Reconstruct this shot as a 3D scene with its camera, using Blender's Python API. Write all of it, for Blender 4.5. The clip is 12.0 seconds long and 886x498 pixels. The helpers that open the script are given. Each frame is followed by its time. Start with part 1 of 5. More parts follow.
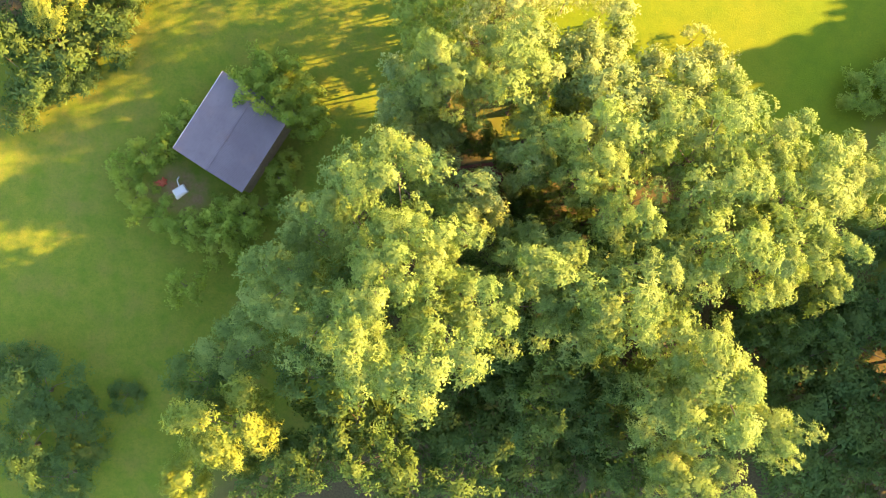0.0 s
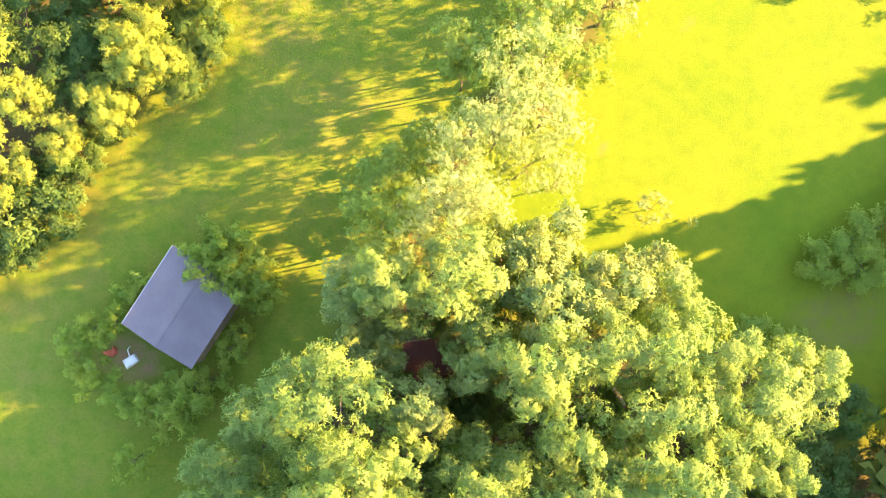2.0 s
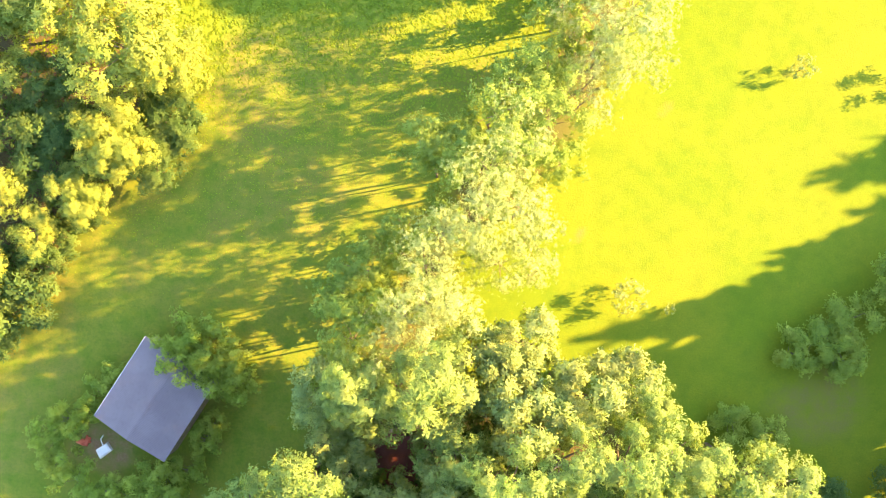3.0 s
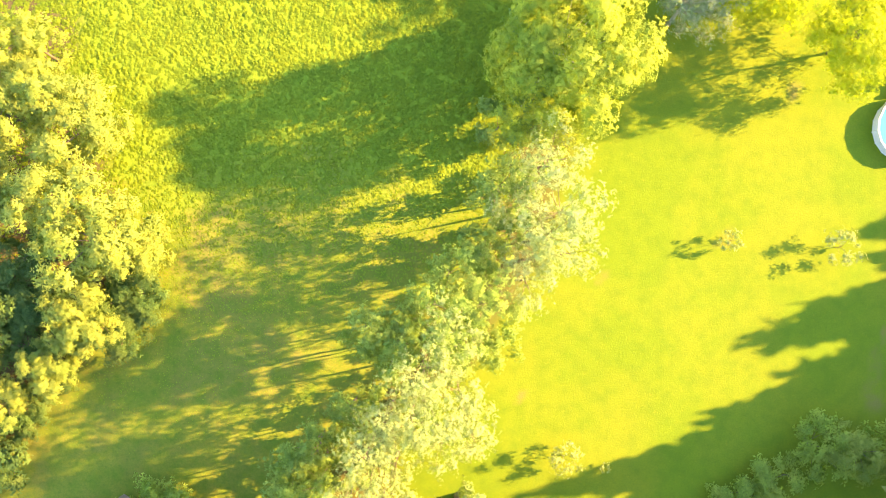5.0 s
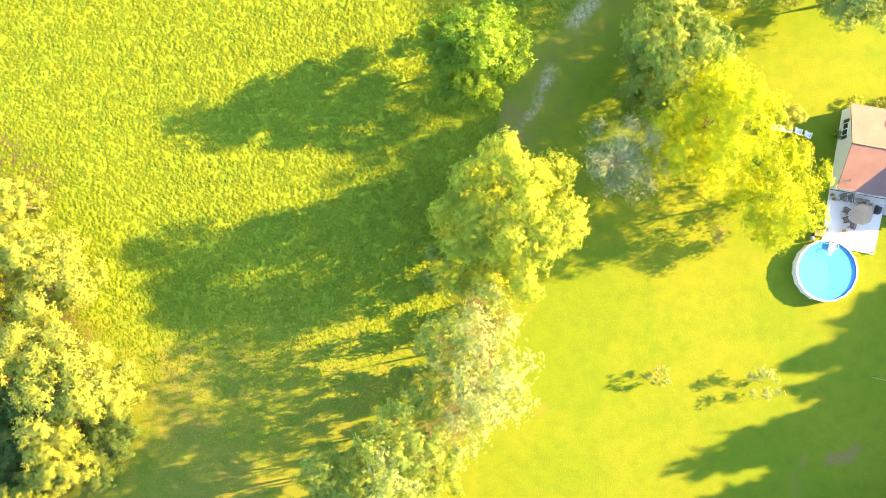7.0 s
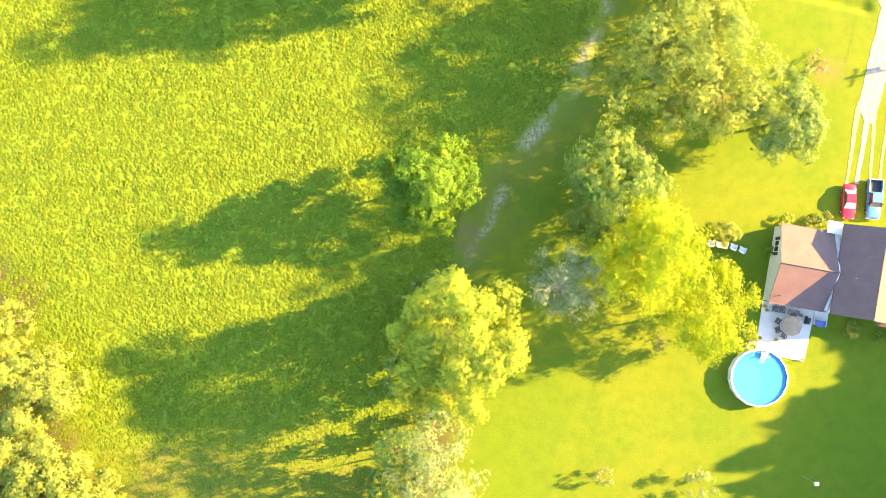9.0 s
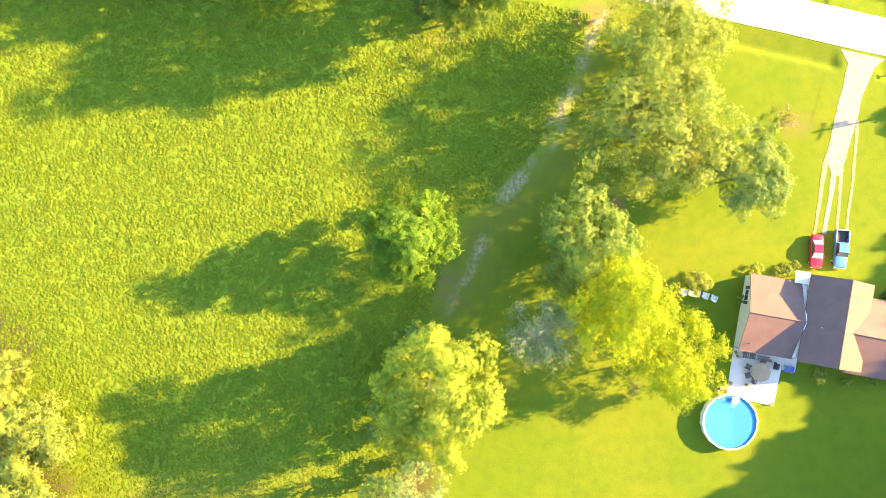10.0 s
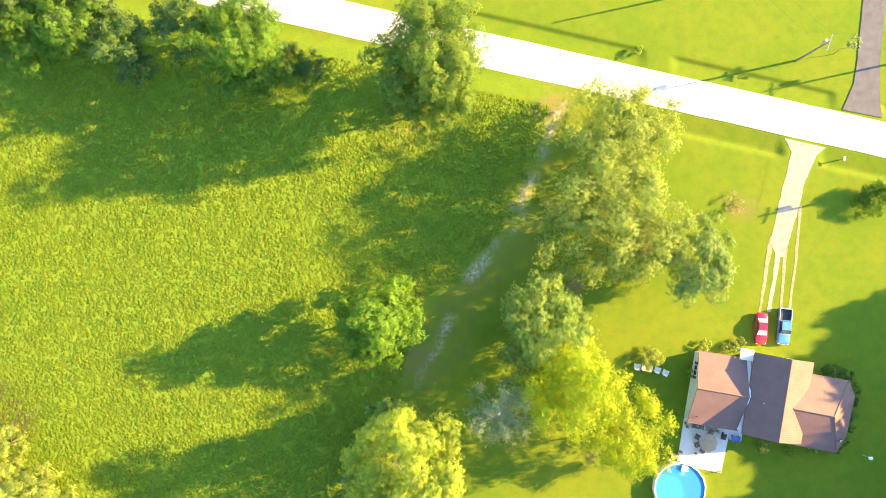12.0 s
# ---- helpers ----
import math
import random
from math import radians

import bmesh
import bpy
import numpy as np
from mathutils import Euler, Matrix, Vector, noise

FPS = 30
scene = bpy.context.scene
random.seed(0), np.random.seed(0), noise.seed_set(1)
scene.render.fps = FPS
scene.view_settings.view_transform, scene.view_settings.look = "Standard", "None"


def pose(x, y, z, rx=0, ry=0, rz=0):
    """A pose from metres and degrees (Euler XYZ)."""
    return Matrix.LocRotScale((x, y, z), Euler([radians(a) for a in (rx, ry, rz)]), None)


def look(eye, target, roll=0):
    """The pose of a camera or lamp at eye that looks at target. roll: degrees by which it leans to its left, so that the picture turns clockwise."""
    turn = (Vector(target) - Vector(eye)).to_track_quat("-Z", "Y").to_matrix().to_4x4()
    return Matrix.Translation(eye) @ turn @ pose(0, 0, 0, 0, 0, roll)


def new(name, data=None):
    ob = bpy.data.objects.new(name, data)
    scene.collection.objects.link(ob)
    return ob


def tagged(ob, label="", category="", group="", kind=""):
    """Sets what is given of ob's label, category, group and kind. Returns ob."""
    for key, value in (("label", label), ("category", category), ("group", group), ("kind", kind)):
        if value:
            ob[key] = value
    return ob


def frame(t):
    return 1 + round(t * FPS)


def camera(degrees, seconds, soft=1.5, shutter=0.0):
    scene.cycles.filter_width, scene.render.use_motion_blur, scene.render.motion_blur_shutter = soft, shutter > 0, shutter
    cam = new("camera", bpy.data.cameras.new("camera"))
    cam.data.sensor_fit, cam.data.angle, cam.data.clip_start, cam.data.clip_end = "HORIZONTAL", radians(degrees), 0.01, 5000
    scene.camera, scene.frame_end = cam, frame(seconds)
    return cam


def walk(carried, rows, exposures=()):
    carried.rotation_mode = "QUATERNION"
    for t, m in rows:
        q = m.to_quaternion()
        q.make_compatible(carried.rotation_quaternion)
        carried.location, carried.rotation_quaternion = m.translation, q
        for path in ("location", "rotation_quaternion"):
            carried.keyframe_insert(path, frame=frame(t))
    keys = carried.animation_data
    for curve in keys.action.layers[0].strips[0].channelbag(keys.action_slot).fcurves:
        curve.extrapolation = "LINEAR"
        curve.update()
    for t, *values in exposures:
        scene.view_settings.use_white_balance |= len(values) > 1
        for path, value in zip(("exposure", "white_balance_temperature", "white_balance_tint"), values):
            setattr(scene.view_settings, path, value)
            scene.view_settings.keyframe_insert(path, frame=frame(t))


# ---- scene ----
# A drone looks straight down while it flies north and climbs.
cam = camera(57.0, 12.0, soft=0.75)
ROWS = [
    (0, 0.000, 0.000, 84.285, 0.970, -0.631, 0.000),
    (0.5, 1.082, 3.936, 84.045, 1.114, -0.619, -0.029),
    (1, 2.194, 8.004, 83.785, 1.267, -0.625, -0.029),
    (1.5, 3.339, 12.106, 83.685, 1.456, -0.664, -0.040),
    (2, 4.505, 16.404, 83.671, 1.562, -0.731, -0.059),
    (2.5, 5.705, 20.735, 83.551, 1.655, -0.763, -0.068),
    (3, 6.906, 25.044, 83.410, 1.744, -0.772, -0.054),
    (5, 12.477, 42.197, 89.396, 1.910, -0.710, -0.116),
    (5.5, 13.985, 46.236, 91.201, 1.895, -0.668, -0.177),
    (6, 15.512, 50.220, 93.118, 1.884, -0.626, -0.209),
    (6.5, 17.018, 54.095, 95.161, 1.854, -0.583, -0.224),
    (7, 18.511, 57.938, 97.275, 1.842, -0.543, -0.199),
    (7.5, 19.949, 61.630, 99.217, 1.789, -0.506, -0.173),
    (9.5, 24.824, 75.144, 106.992, 1.619, -0.555, -0.293),
    (10, 25.960, 78.387, 109.046, 1.585, -0.576, -0.337),
    (10.5, 27.079, 81.536, 111.084, 1.540, -0.576, -0.362),
    (11, 28.237, 84.410, 113.044, 1.491, -0.564, -0.372),
    (11.5, 29.350, 87.058, 115.010, 1.463, -0.544, -0.370),
    (12, 30.479, 89.570, 117.021, 1.423, -0.518, -0.396),
]
walk(cam, [(t, pose(x, y, z, rx, ry, rz)) for t, x, y, z, rx, ry, rz in ROWS], exposures=[(0, 3.02, 7650, 19), (1, 3.34, 7550, 17), (2.5, 3.48, 7450, 15.5), (5.5, 3.3, 7350, 14), (7.5, 3.26, 7250, 13), (9.5, 3.12, 6950, 11.5), (12, 2.77, 6480, 6)])

SUN, SKY = 4.75, 0.116
LAWN_A, LAWN_B, LAWN_C = (0.114, 0.177, 0.012), (0.150, 0.190, 0.015), (0.074, 0.140, 0.012)
WEST_A, WEST_B = (0.108, 0.164, 0.017), (0.168, 0.184, 0.025)
TUFTS, CLUMPS = 80000, 15000
EAST_EDGE = [(70, 22, 22), (78, 29, 22), (86, 33, 22), (94, 38, 22), (101, 45, 22), (107, 51, 22), (112, 57, 22), (117, 60, 22), (124, 69, 22), (129, 80, 21), (134, 88.5, 22.5), (140, 92, 22.5), (147, 95.5, 22), (156, 98.5, 22)]

# ---- light: low morning sun from the east, clear sky ----
SUN_EL, SUN_AZ = 22.8, 12.0            # degrees above the horizon; from +x towards +y
world = bpy.data.worlds.new("sky")
scene.world = world
world.use_nodes = True
wn = world.node_tree
wn.nodes.clear()
sky = wn.nodes.new("ShaderNodeTexSky")
sky.sky_type = "NISHITA"
sky.sun_disc = False
sky.sun_elevation = radians(SUN_EL)
sky.sun_rotation = radians(90 - SUN_AZ)
sky.air_density, sky.dust_density, sky.ozone_density = 1.0, 0.5, 2.0
back = wn.nodes.new("ShaderNodeBackground")
back.inputs["Strength"].default_value = SKY
out = wn.nodes.new("ShaderNodeOutputWorld")
wn.links.new(sky.outputs[0], back.inputs[0])
wn.links.new(back.outputs[0], out.inputs[0])
lamp = bpy.data.lights.new("sun", "SUN")
lamp.energy, lamp.angle, lamp.color = SUN, radians(0.6), (1.0, 0.615, 0.22)
sun = new("sun", lamp)
_d = Vector((math.cos(radians(SUN_AZ)) * math.cos(radians(SUN_EL)), math.sin(radians(SUN_AZ)) * math.cos(radians(SUN_EL)), math.sin(radians(SUN_EL))))
sun.matrix_world = look(_d * 300, (0, 0, 0))


# ---- materials ----
def nodes_of(name):
    m = bpy.data.materials.new(name)
    m.use_nodes = True
    nt = m.node_tree
    return m, nt, nt.nodes["Principled BSDF"]


def noise_node(nt, scale, detail=4.0, rough=0.55, vec=None):
    n = nt.nodes.new("ShaderNodeTexNoise")
    n.inputs["Scale"].default_value, n.inputs["Detail"].default_value, n.inputs["Roughness"].default_value = scale, detail, rough
    if vec is not None:
        nt.links.new(vec, n.inputs["Vector"])
    return n.outputs["Fac"]


def ramp(nt, fac, lo, hi):
    r = nt.nodes.new("ShaderNodeMapRange")
    r.inputs["From Min"].default_value, r.inputs["From Max"].default_value = lo, hi
    nt.links.new(fac, r.inputs["Value"])
    return r.outputs["Result"]


def mix(nt, fac, a, b, blend="MIX"):
    """Mix two colours (tuples or sockets) by a socket or number."""
    n = nt.nodes.new("ShaderNodeMix")
    n.data_type, n.blend_type = "RGBA", blend
    for key, v in ((0, fac), (6, a), (7, b)):
        if isinstance(v, (int, float)):
            n.inputs[key].default_value = v
        elif isinstance(v, tuple):
            n.inputs[key].default_value = (*v, 1)
        else:
            nt.links.new(v, n.inputs[key])
    return n.outputs[2]


def mul(nt, a, b):
    n = nt.nodes.new("ShaderNodeMath")
    n.operation = "MULTIPLY"
    for k, v in ((0, a), (1, b)):
        if isinstance(v, (int, float)):
            n.inputs[k].default_value = v
        else:
            nt.links.new(v, n.inputs[k])
    return n.outputs[0]


def position(nt):
    return nt.nodes.new("ShaderNodeNewGeometry").outputs["Position"]


def objspace(nt):
    return nt.nodes.new("ShaderNodeTexCoord").outputs["Object"]


def bump(nt, bsdf, height, strength, distance):
    b = nt.nodes.new("ShaderNodeBump")
    b.inputs["Strength"].default_value, b.inputs["Distance"].default_value = strength, distance
    nt.links.new(height, b.inputs["Height"])
    nt.links.new(b.outputs[0], bsdf.inputs["Normal"])


def plain(name, a, b, scale=3.0, rough=0.7, metal=0.0, relief=0.0, fine=40.0, spec=0.4):
    """Two tones mixed by coarse and fine noise, with a little relief."""
    m, nt, p = nodes_of(name)
    v = objspace(nt)
    f1, f2 = noise_node(nt, scale, 5, 0.6, v), noise_node(nt, fine, 3, 0.6, v)
    c = mix(nt, ramp(nt, f1, 0.3, 0.7), a, b)
    c = mix(nt, mul(nt, ramp(nt, f2, 0.35, 0.75), 0.35), c, tuple(x * 0.55 for x in a))
    nt.links.new(c, p.inputs["Base Color"])
    p.inputs["Roughness"].default_value, p.inputs["Metallic"].default_value = rough, metal
    p.inputs["Specular IOR Level"].default_value = spec
    if relief:
        bump(nt, p, f2, relief, 0.02)
    return m


def leafy(name, a, b, c, thin=0.42):
    """Leaves: three tones by leaf and by branch, with light coming through."""
    m, nt, p = nodes_of(name)
    g = nt.nodes.new("ShaderNodeNewGeometry")
    isl = g.outputs["Random Per Island"]
    big = noise_node(nt, 0.35, 2, 0.5, g.outputs["Position"])
    col = mix(nt, isl, tuple(x * 0.86 for x in a), tuple(x * 1.06 for x in b))
    col = mix(nt, mul(nt, ramp(nt, big, 0.42, 0.7), 0.75), col, c)
    nt.links.new(col, p.inputs["Base Color"])
    p.inputs["Roughness"].default_value = 0.55
    p.inputs["Specular IOR Level"].default_value = 0.12
    t = nt.nodes.new("ShaderNodeBsdfTranslucent")
    tint = mix(nt, 1.0, col, (0.92, 1.0, 0.5), "MULTIPLY")
    nt.links.new(tint, t.inputs["Color"])
    mx = nt.nodes.new("ShaderNodeMixShader")
    mx.inputs[0].default_value = thin
    nt.links.new(p.outputs[0], mx.inputs[1])
    nt.links.new(t.outputs[0], mx.inputs[2])
    nt.links.new(mx.outputs[0], nt.nodes["Material Output"].inputs["Surface"])
    return m


LEAF = {  # tones by kind
    "oak": leafy("oak_leaves", (0.118, 0.214, 0.054), (0.190, 0.288, 0.076), (0.236, 0.310, 0.090)),
    "ash": leafy("ash_leaves", (0.145, 0.242, 0.085), (0.232, 0.315, 0.104), (0.280, 0.325, 0.104)),
    # understorey: shade under taller trees is put into this dark tone
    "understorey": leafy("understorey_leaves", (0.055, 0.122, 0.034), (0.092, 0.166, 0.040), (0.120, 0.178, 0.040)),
    "dusky": leafy("dusky_leaves", (0.078, 0.155, 0.026), (0.140, 0.222, 0.032), (0.180, 0.245, 0.036)),
    "golden": leafy("golden_leaves", (0.205, 0.282, 0.050), (0.300, 0.352, 0.068), (0.130, 0.218, 0.045)),
    "shrub": leafy("shrub_leaves", (0.165, 0.280, 0.048), (0.260, 0.365, 0.058), (0.310, 0.370, 0.066)),
    "willow": leafy("willow_leaves", (0.225, 0.305, 0.120), (0.330, 0.395, 0.165), (0.180, 0.275, 0.090), 0.36),
    "yard_willow": leafy("yard_willow_leaves", (0.225, 0.300, 0.070), (0.330, 0.400, 0.090), (0.185, 0.275, 0.055), 0.5),
    "maple": leafy("maple_leaves", (0.112, 0.212, 0.044), (0.190, 0.290, 0.056), (0.240, 0.320, 0.066), 0.36),
    "yellow": leafy("yellow_leaves", (0.335, 0.430, 0.028), (0.435, 0.500, 0.034), (0.225, 0.350, 0.025), 0.55),
    "gold": leafy("gold_leaves", (0.225, 0.315, 0.036), (0.345, 0.415, 0.044), (0.135, 0.245, 0.030), 0.36),
    "lime": leafy("lime_leaves", (0.095, 0.210, 0.022), (0.180, 0.312, 0.026), (0.065, 0.148, 0.018)),
    "grey": leafy("grey_leaves", (0.170, 0.250, 0.130), (0.24, 0.32, 0.18), (0.13, 0.205, 0.100)),
    "grass": leafy("grass_blades", (0.165, 0.248, 0.017), (0.205, 0.280, 0.019), (0.140, 0.236, 0.018), 0.45),
    "dead": leafy("dead_twigs", (0.26, 0.19, 0.13), (0.34, 0.26, 0.19), (0.22, 0.16, 0.10), 0.2),
    "roadside": leafy("roadside_leaves", (0.078, 0.175, 0.022), (0.150, 0.270, 0.028), (0.060, 0.130, 0.018)),
    "east": leafy("eastern_leaves", (0.085, 0.130, 0.030), (0.140, 0.175, 0.035), (0.160, 0.180, 0.040), 0.18),
}
BARK = plain("bark", (0.10, 0.08, 0.055), (0.17, 0.14, 0.10), 2.0, 0.9, relief=0.6, fine=14.0)
PALE_BARK = plain("pale_bark", (0.28, 0.285, 0.205), (0.39, 0.395, 0.29), 2.0, 0.9, relief=0.4, fine=14.0)


# ---- geometry helpers ----
def mesh_of(name, verts, quads, mat=None, smooth=False, normals=None):
    """A mesh from arrays of corners and of faces with equally many sides."""
    me = bpy.data.meshes.new(name)
    verts, quads = np.asarray(verts, np.float32), np.asarray(quads, np.int32)
    me.vertices.add(len(verts))
    me.vertices.foreach_set("co", verts.ravel())
    me.loops.add(quads.size)
    me.loops.foreach_set("vertex_index", quads.ravel())
    me.polygons.add(len(quads))
    me.polygons.foreach_set("loop_start", np.arange(0, quads.size, quads.shape[1], dtype=np.int32))
    me.polygons.foreach_set("use_smooth", np.full(len(quads), smooth))
    me.update(calc_edges=True)
    if normals is not None:
        me.normals_split_custom_set_from_vertices(np.asarray(normals, np.float32))
    if mat:
        me.materials.append(mat)
    return me


def part(name, bm, material, parent, label="", smooth=False):
    """Links a bmesh as one mesh object under a thing or a part."""
    me = bpy.data.meshes.new(name)
    if smooth:
        for f in bm.faces:
            f.smooth = True
    bm.to_mesh(me)
    bm.free()
    me.materials.append(material)
    ob = new(name, me)
    if parent is not None:
        ob.parent = parent
    return tagged(ob, label)


def thing(name, m, label, category, group="", kind=""):
    ob = new(name)
    ob.matrix_world = m
    return tagged(ob, label, category, group, kind)


def box(x0, x1, y0, y1, z0, z1, bevel=0.0, bm=None):
    """A box between two corners, its edges rounded if asked."""
    b = bmesh.new()
    bmesh.ops.create_cube(b, size=1)
    for v in b.verts:
        v.co = Vector(((x0 + x1) / 2 + v.co.x * (x1 - x0), (y0 + y1) / 2 + v.co.y * (y1 - y0), (z0 + z1) / 2 + v.co.z * (z1 - z0)))
    if bevel:
        bmesh.ops.bevel(b, geom=b.edges[:], offset=bevel, segments=2, affect="EDGES", profile=0.5)
    return joined(bm, b)


def joined(bm, extra):
    if bm is None:
        return extra
    me = bpy.data.meshes.new("tmp")
    extra.to_mesh(me)
    extra.free()
    bm.from_mesh(me)
    bpy.data.meshes.remove(me)
    return bm


def tube(points, radii, sides=8, bm=None, cap=True):
    """A round rod along points with a radius at each."""
    b = bm or bmesh.new()
    rings = []
    pts = [Vector(p) for p in points]
    for i, p in enumerate(pts):
        d = (pts[min(i + 1, len(pts) - 1)] - pts[max(i - 1, 0)]).normalized()
        q = d.to_track_quat("Z", "Y")
        rings.append([b.verts.new(p + q @ Vector((math.cos(a) * radii[i], math.sin(a) * radii[i], 0))) for a in (2 * math.pi * k / sides for k in range(sides))])
    for r0, r1 in zip(rings, rings[1:]):
        for k in range(sides):
            b.faces.new((r0[k], r0[(k + 1) % sides], r1[(k + 1) % sides], r1[k]))
    if cap:
        b.faces.new(rings[0][::-1])
        b.faces.new(rings[-1])
    return b


def prism(poly, z0, z1, bm=None):
    """An upright prism on a polygon (counter-clockwise)."""
    b = bm or bmesh.new()
    lo = [b.verts.new((x, y, z0)) for x, y in poly]
    hi = [b.verts.new((x, y, z1)) for x, y in poly]
    n = len(poly)
    b.faces.new(lo[::-1])
    b.faces.new(hi)
    for k in range(n):
        b.faces.new((lo[k], lo[(k + 1) % n], hi[(k + 1) % n], hi[k]))
    return b


def slab(corners, thick, bm=None):
    """A flat sheet with thickness on any planar polygon, thickened downwards."""
    b = bm or bmesh.new()
    hi = [b.verts.new(c) for c in corners]
    lo = [b.verts.new((c[0], c[1], c[2] - thick)) for c in corners]
    n = len(corners)
    b.faces.new(hi)
    b.faces.new(lo[::-1])
    for k in range(n):
        b.faces.new((lo[k], lo[(k + 1) % n], hi[(k + 1) % n], hi[k]))
    bmesh.ops.recalc_face_normals(b, faces=b.faces[:])
    return b


# ---- ground: one sheet to the horizon ----
def dist_line(px, py, pts):
    """Distance to a polyline, and how far along it (0 to 1)."""
    best = np.full(px.shape, 1e9)
    for (x0, y0), (x1, y1) in zip(pts, pts[1:]):
        dx, dy = x1 - x0, y1 - y0
        t = np.clip(((px - x0) * dx + (py - y0) * dy) / (dx * dx + dy * dy), 0, 1)
        best = np.minimum(best, np.hypot(px - x0 - t * dx, py - y0 - t * dy))
    return best


def soft(v, lo, hi):
    t = np.clip((v - lo) / (hi - lo), 0, 1)
    return t * t * (3 - 2 * t)


def rough_noise(x, y, scale, seed):
    """Smooth value noise on arrays, about -1 to 1."""
    rng = np.random.default_rng(seed)
    table = rng.uniform(-1, 1, (256, 256))
    u, v = x / scale, y / scale
    i, j = np.floor(u).astype(int), np.floor(v).astype(int)
    fu, fv = u - i, v - j
    fu, fv = fu * fu * (3 - 2 * fu), fv * fv * (3 - 2 * fv)
    g = lambda a, b: table[a % 256, b % 256]
    return (g(i, j) * (1 - fu) + g(i + 1, j) * fu) * (1 - fv) + (g(i, j + 1) * (1 - fu) + g(i + 1, j + 1) * fu) * fv


ROAD_S = [(-60, 141.5), (8.6, 125.3), (49.3, 115.9), (95.7, 105.2), (170, 88.0)]     # its southern edge
ROAD_W = 5.0
ENTRY = 62.9                # a gap in the northern bank
HEDGE_X = ([-60, 10, 22, 36, 46, 55, 65, 75, 84, 92, 102, 112, 140], [2, 2, 6, 15, 22, 24, 25, 25, 30, 40, 47, 51, 51])
TRACK = [(49.5, 114.5), (47.5, 110.5), (45.5, 104.5), (41.0, 94.5), (36.0, 89.3), (33.2, 84.0), (31.0, 79.0), (28.0, 74.0)]


def road_off(x, y):
    """Metres north of the road's southern edge."""
    return y - np.interp(x, [p[0] for p in ROAD_S], [p[1] for p in ROAD_S])


def ground_z(x, y):
    """Height of the ground: level lawns with a shallow ditch along both sides of the road."""
    o = road_off(x, y) * 0.972
    drive = 1 - soft(np.abs(x - 83.4), 2.2, 3.6)
    z = -0.52 * np.clip(-o / 2.7, 0, 1) * (1 - soft(-o, 2.7, 3.5)) * soft(x, 52, 60) * (1 - drive)
    paved = 1 - soft(np.abs(x - 91.8), 3.0, 4.2)
    paved = np.maximum(paved, 1 - soft(np.abs(x - ENTRY), 1.6, 3.0))
    z = z - soft(o, ROAD_W - 1.0, ROAD_W) * (0.10 + 0.22 * np.clip((o - ROAD_W) / 2.0, 0, 1)) * (1 - soft(o, ROAD_W + 2.2, ROAD_W + 2.9)) * (1 - paved)
    return z + 0.05 * rough_noise(x, y, 9.0, 3) * (1 - soft(x, 50, 60)) * (1 - soft(road_off(x, y), -8, -3))


_dense = np.concatenate([np.arange(-72, 48, 1.0), np.arange(48, 104, 0.5), np.arange(104, 132.1, 1.0)])
_dy = np.concatenate([np.arange(-60, 104, 1.0), np.arange(104, 112, 0.4), np.arange(112, 122, 0.2), np.arange(122, 130, 0.4), np.arange(130, 150.1, 1.0)])
_far = np.array([180, 260, 400, 700, 1500.0])
gx = np.concatenate([-_far[::-1], _dense, _far])
gy = np.concatenate([-_far[::-1], _dy, _far])
GX, GY = np.meshgrid(gx, gy)
# rows of the sheet run along the road where they are near it
_line = np.interp(np.clip(GX, 0, 110), [p[0] for p in ROAD_S], [p[1] for p in ROAD_S]) - np.interp(72, [p[0] for p in ROAD_S], [p[1] for p in ROAD_S])
GY = GY + _line * soft(GY, 62, 104) * (1 - soft(GY, 126, 180))
GZ = ground_z(GX, GY)
nx, ny = len(gx), len(gy)
idx = np.arange(nx * ny).reshape(ny, nx)
quads = np.stack([idx[:-1, :-1], idx[:-1, 1:], idx[1:, 1:], idx[1:, :-1]], -1).reshape(-1, 4)
ground_me = mesh_of("ground", np.stack([GX, GY, GZ], -1).reshape(-1, 3), quads, smooth=True)
wob = 2.2 * rough_noise(GX, GY, 7, 5) + 1.0 * rough_noise(GX, GY, 2.3, 6)
hx = np.interp(GY, *HEDGE_X)
meadow = (1 - soft(GX + wob, hx - 3, hx + 1)) * soft(GY + wob, 44, 58) * (1 - soft(road_off(GX, GY) + wob, -2, 0))
west = (1 - soft(GX + wob * 0.6, hx - 2, hx + 1.5)) * (1 - soft(GY + wob, 50, 62))
litter = np.zeros_like(GX)
WOODS = [((12, -2), 22, 15), ((30, -2), 18, 10), ((1, 4), 7, 11), ((60, -16), 28, 18), ((10, -30), 40, 16), ((-33, 46), 12, 18), ((-38, 30), 9, 9), ((-36, 64), 9, 14)]
for (cx, cy), rx, ry in WOODS:
    litter = np.maximum(litter, 1 - soft(np.hypot((GX - cx + wob) / rx, (GY - cy + wob) / ry), 0.75, 1.1))
hedge_line = [(4, 18), (9, 30), (17, 38), (22, 48), (24, 58)]
litter = np.maximum(litter, 0.75 * (1 - soft(dist_line(GX, GY, hedge_line) + wob, 1.0, 4.0)))
dirt = np.zeros_like(GX)
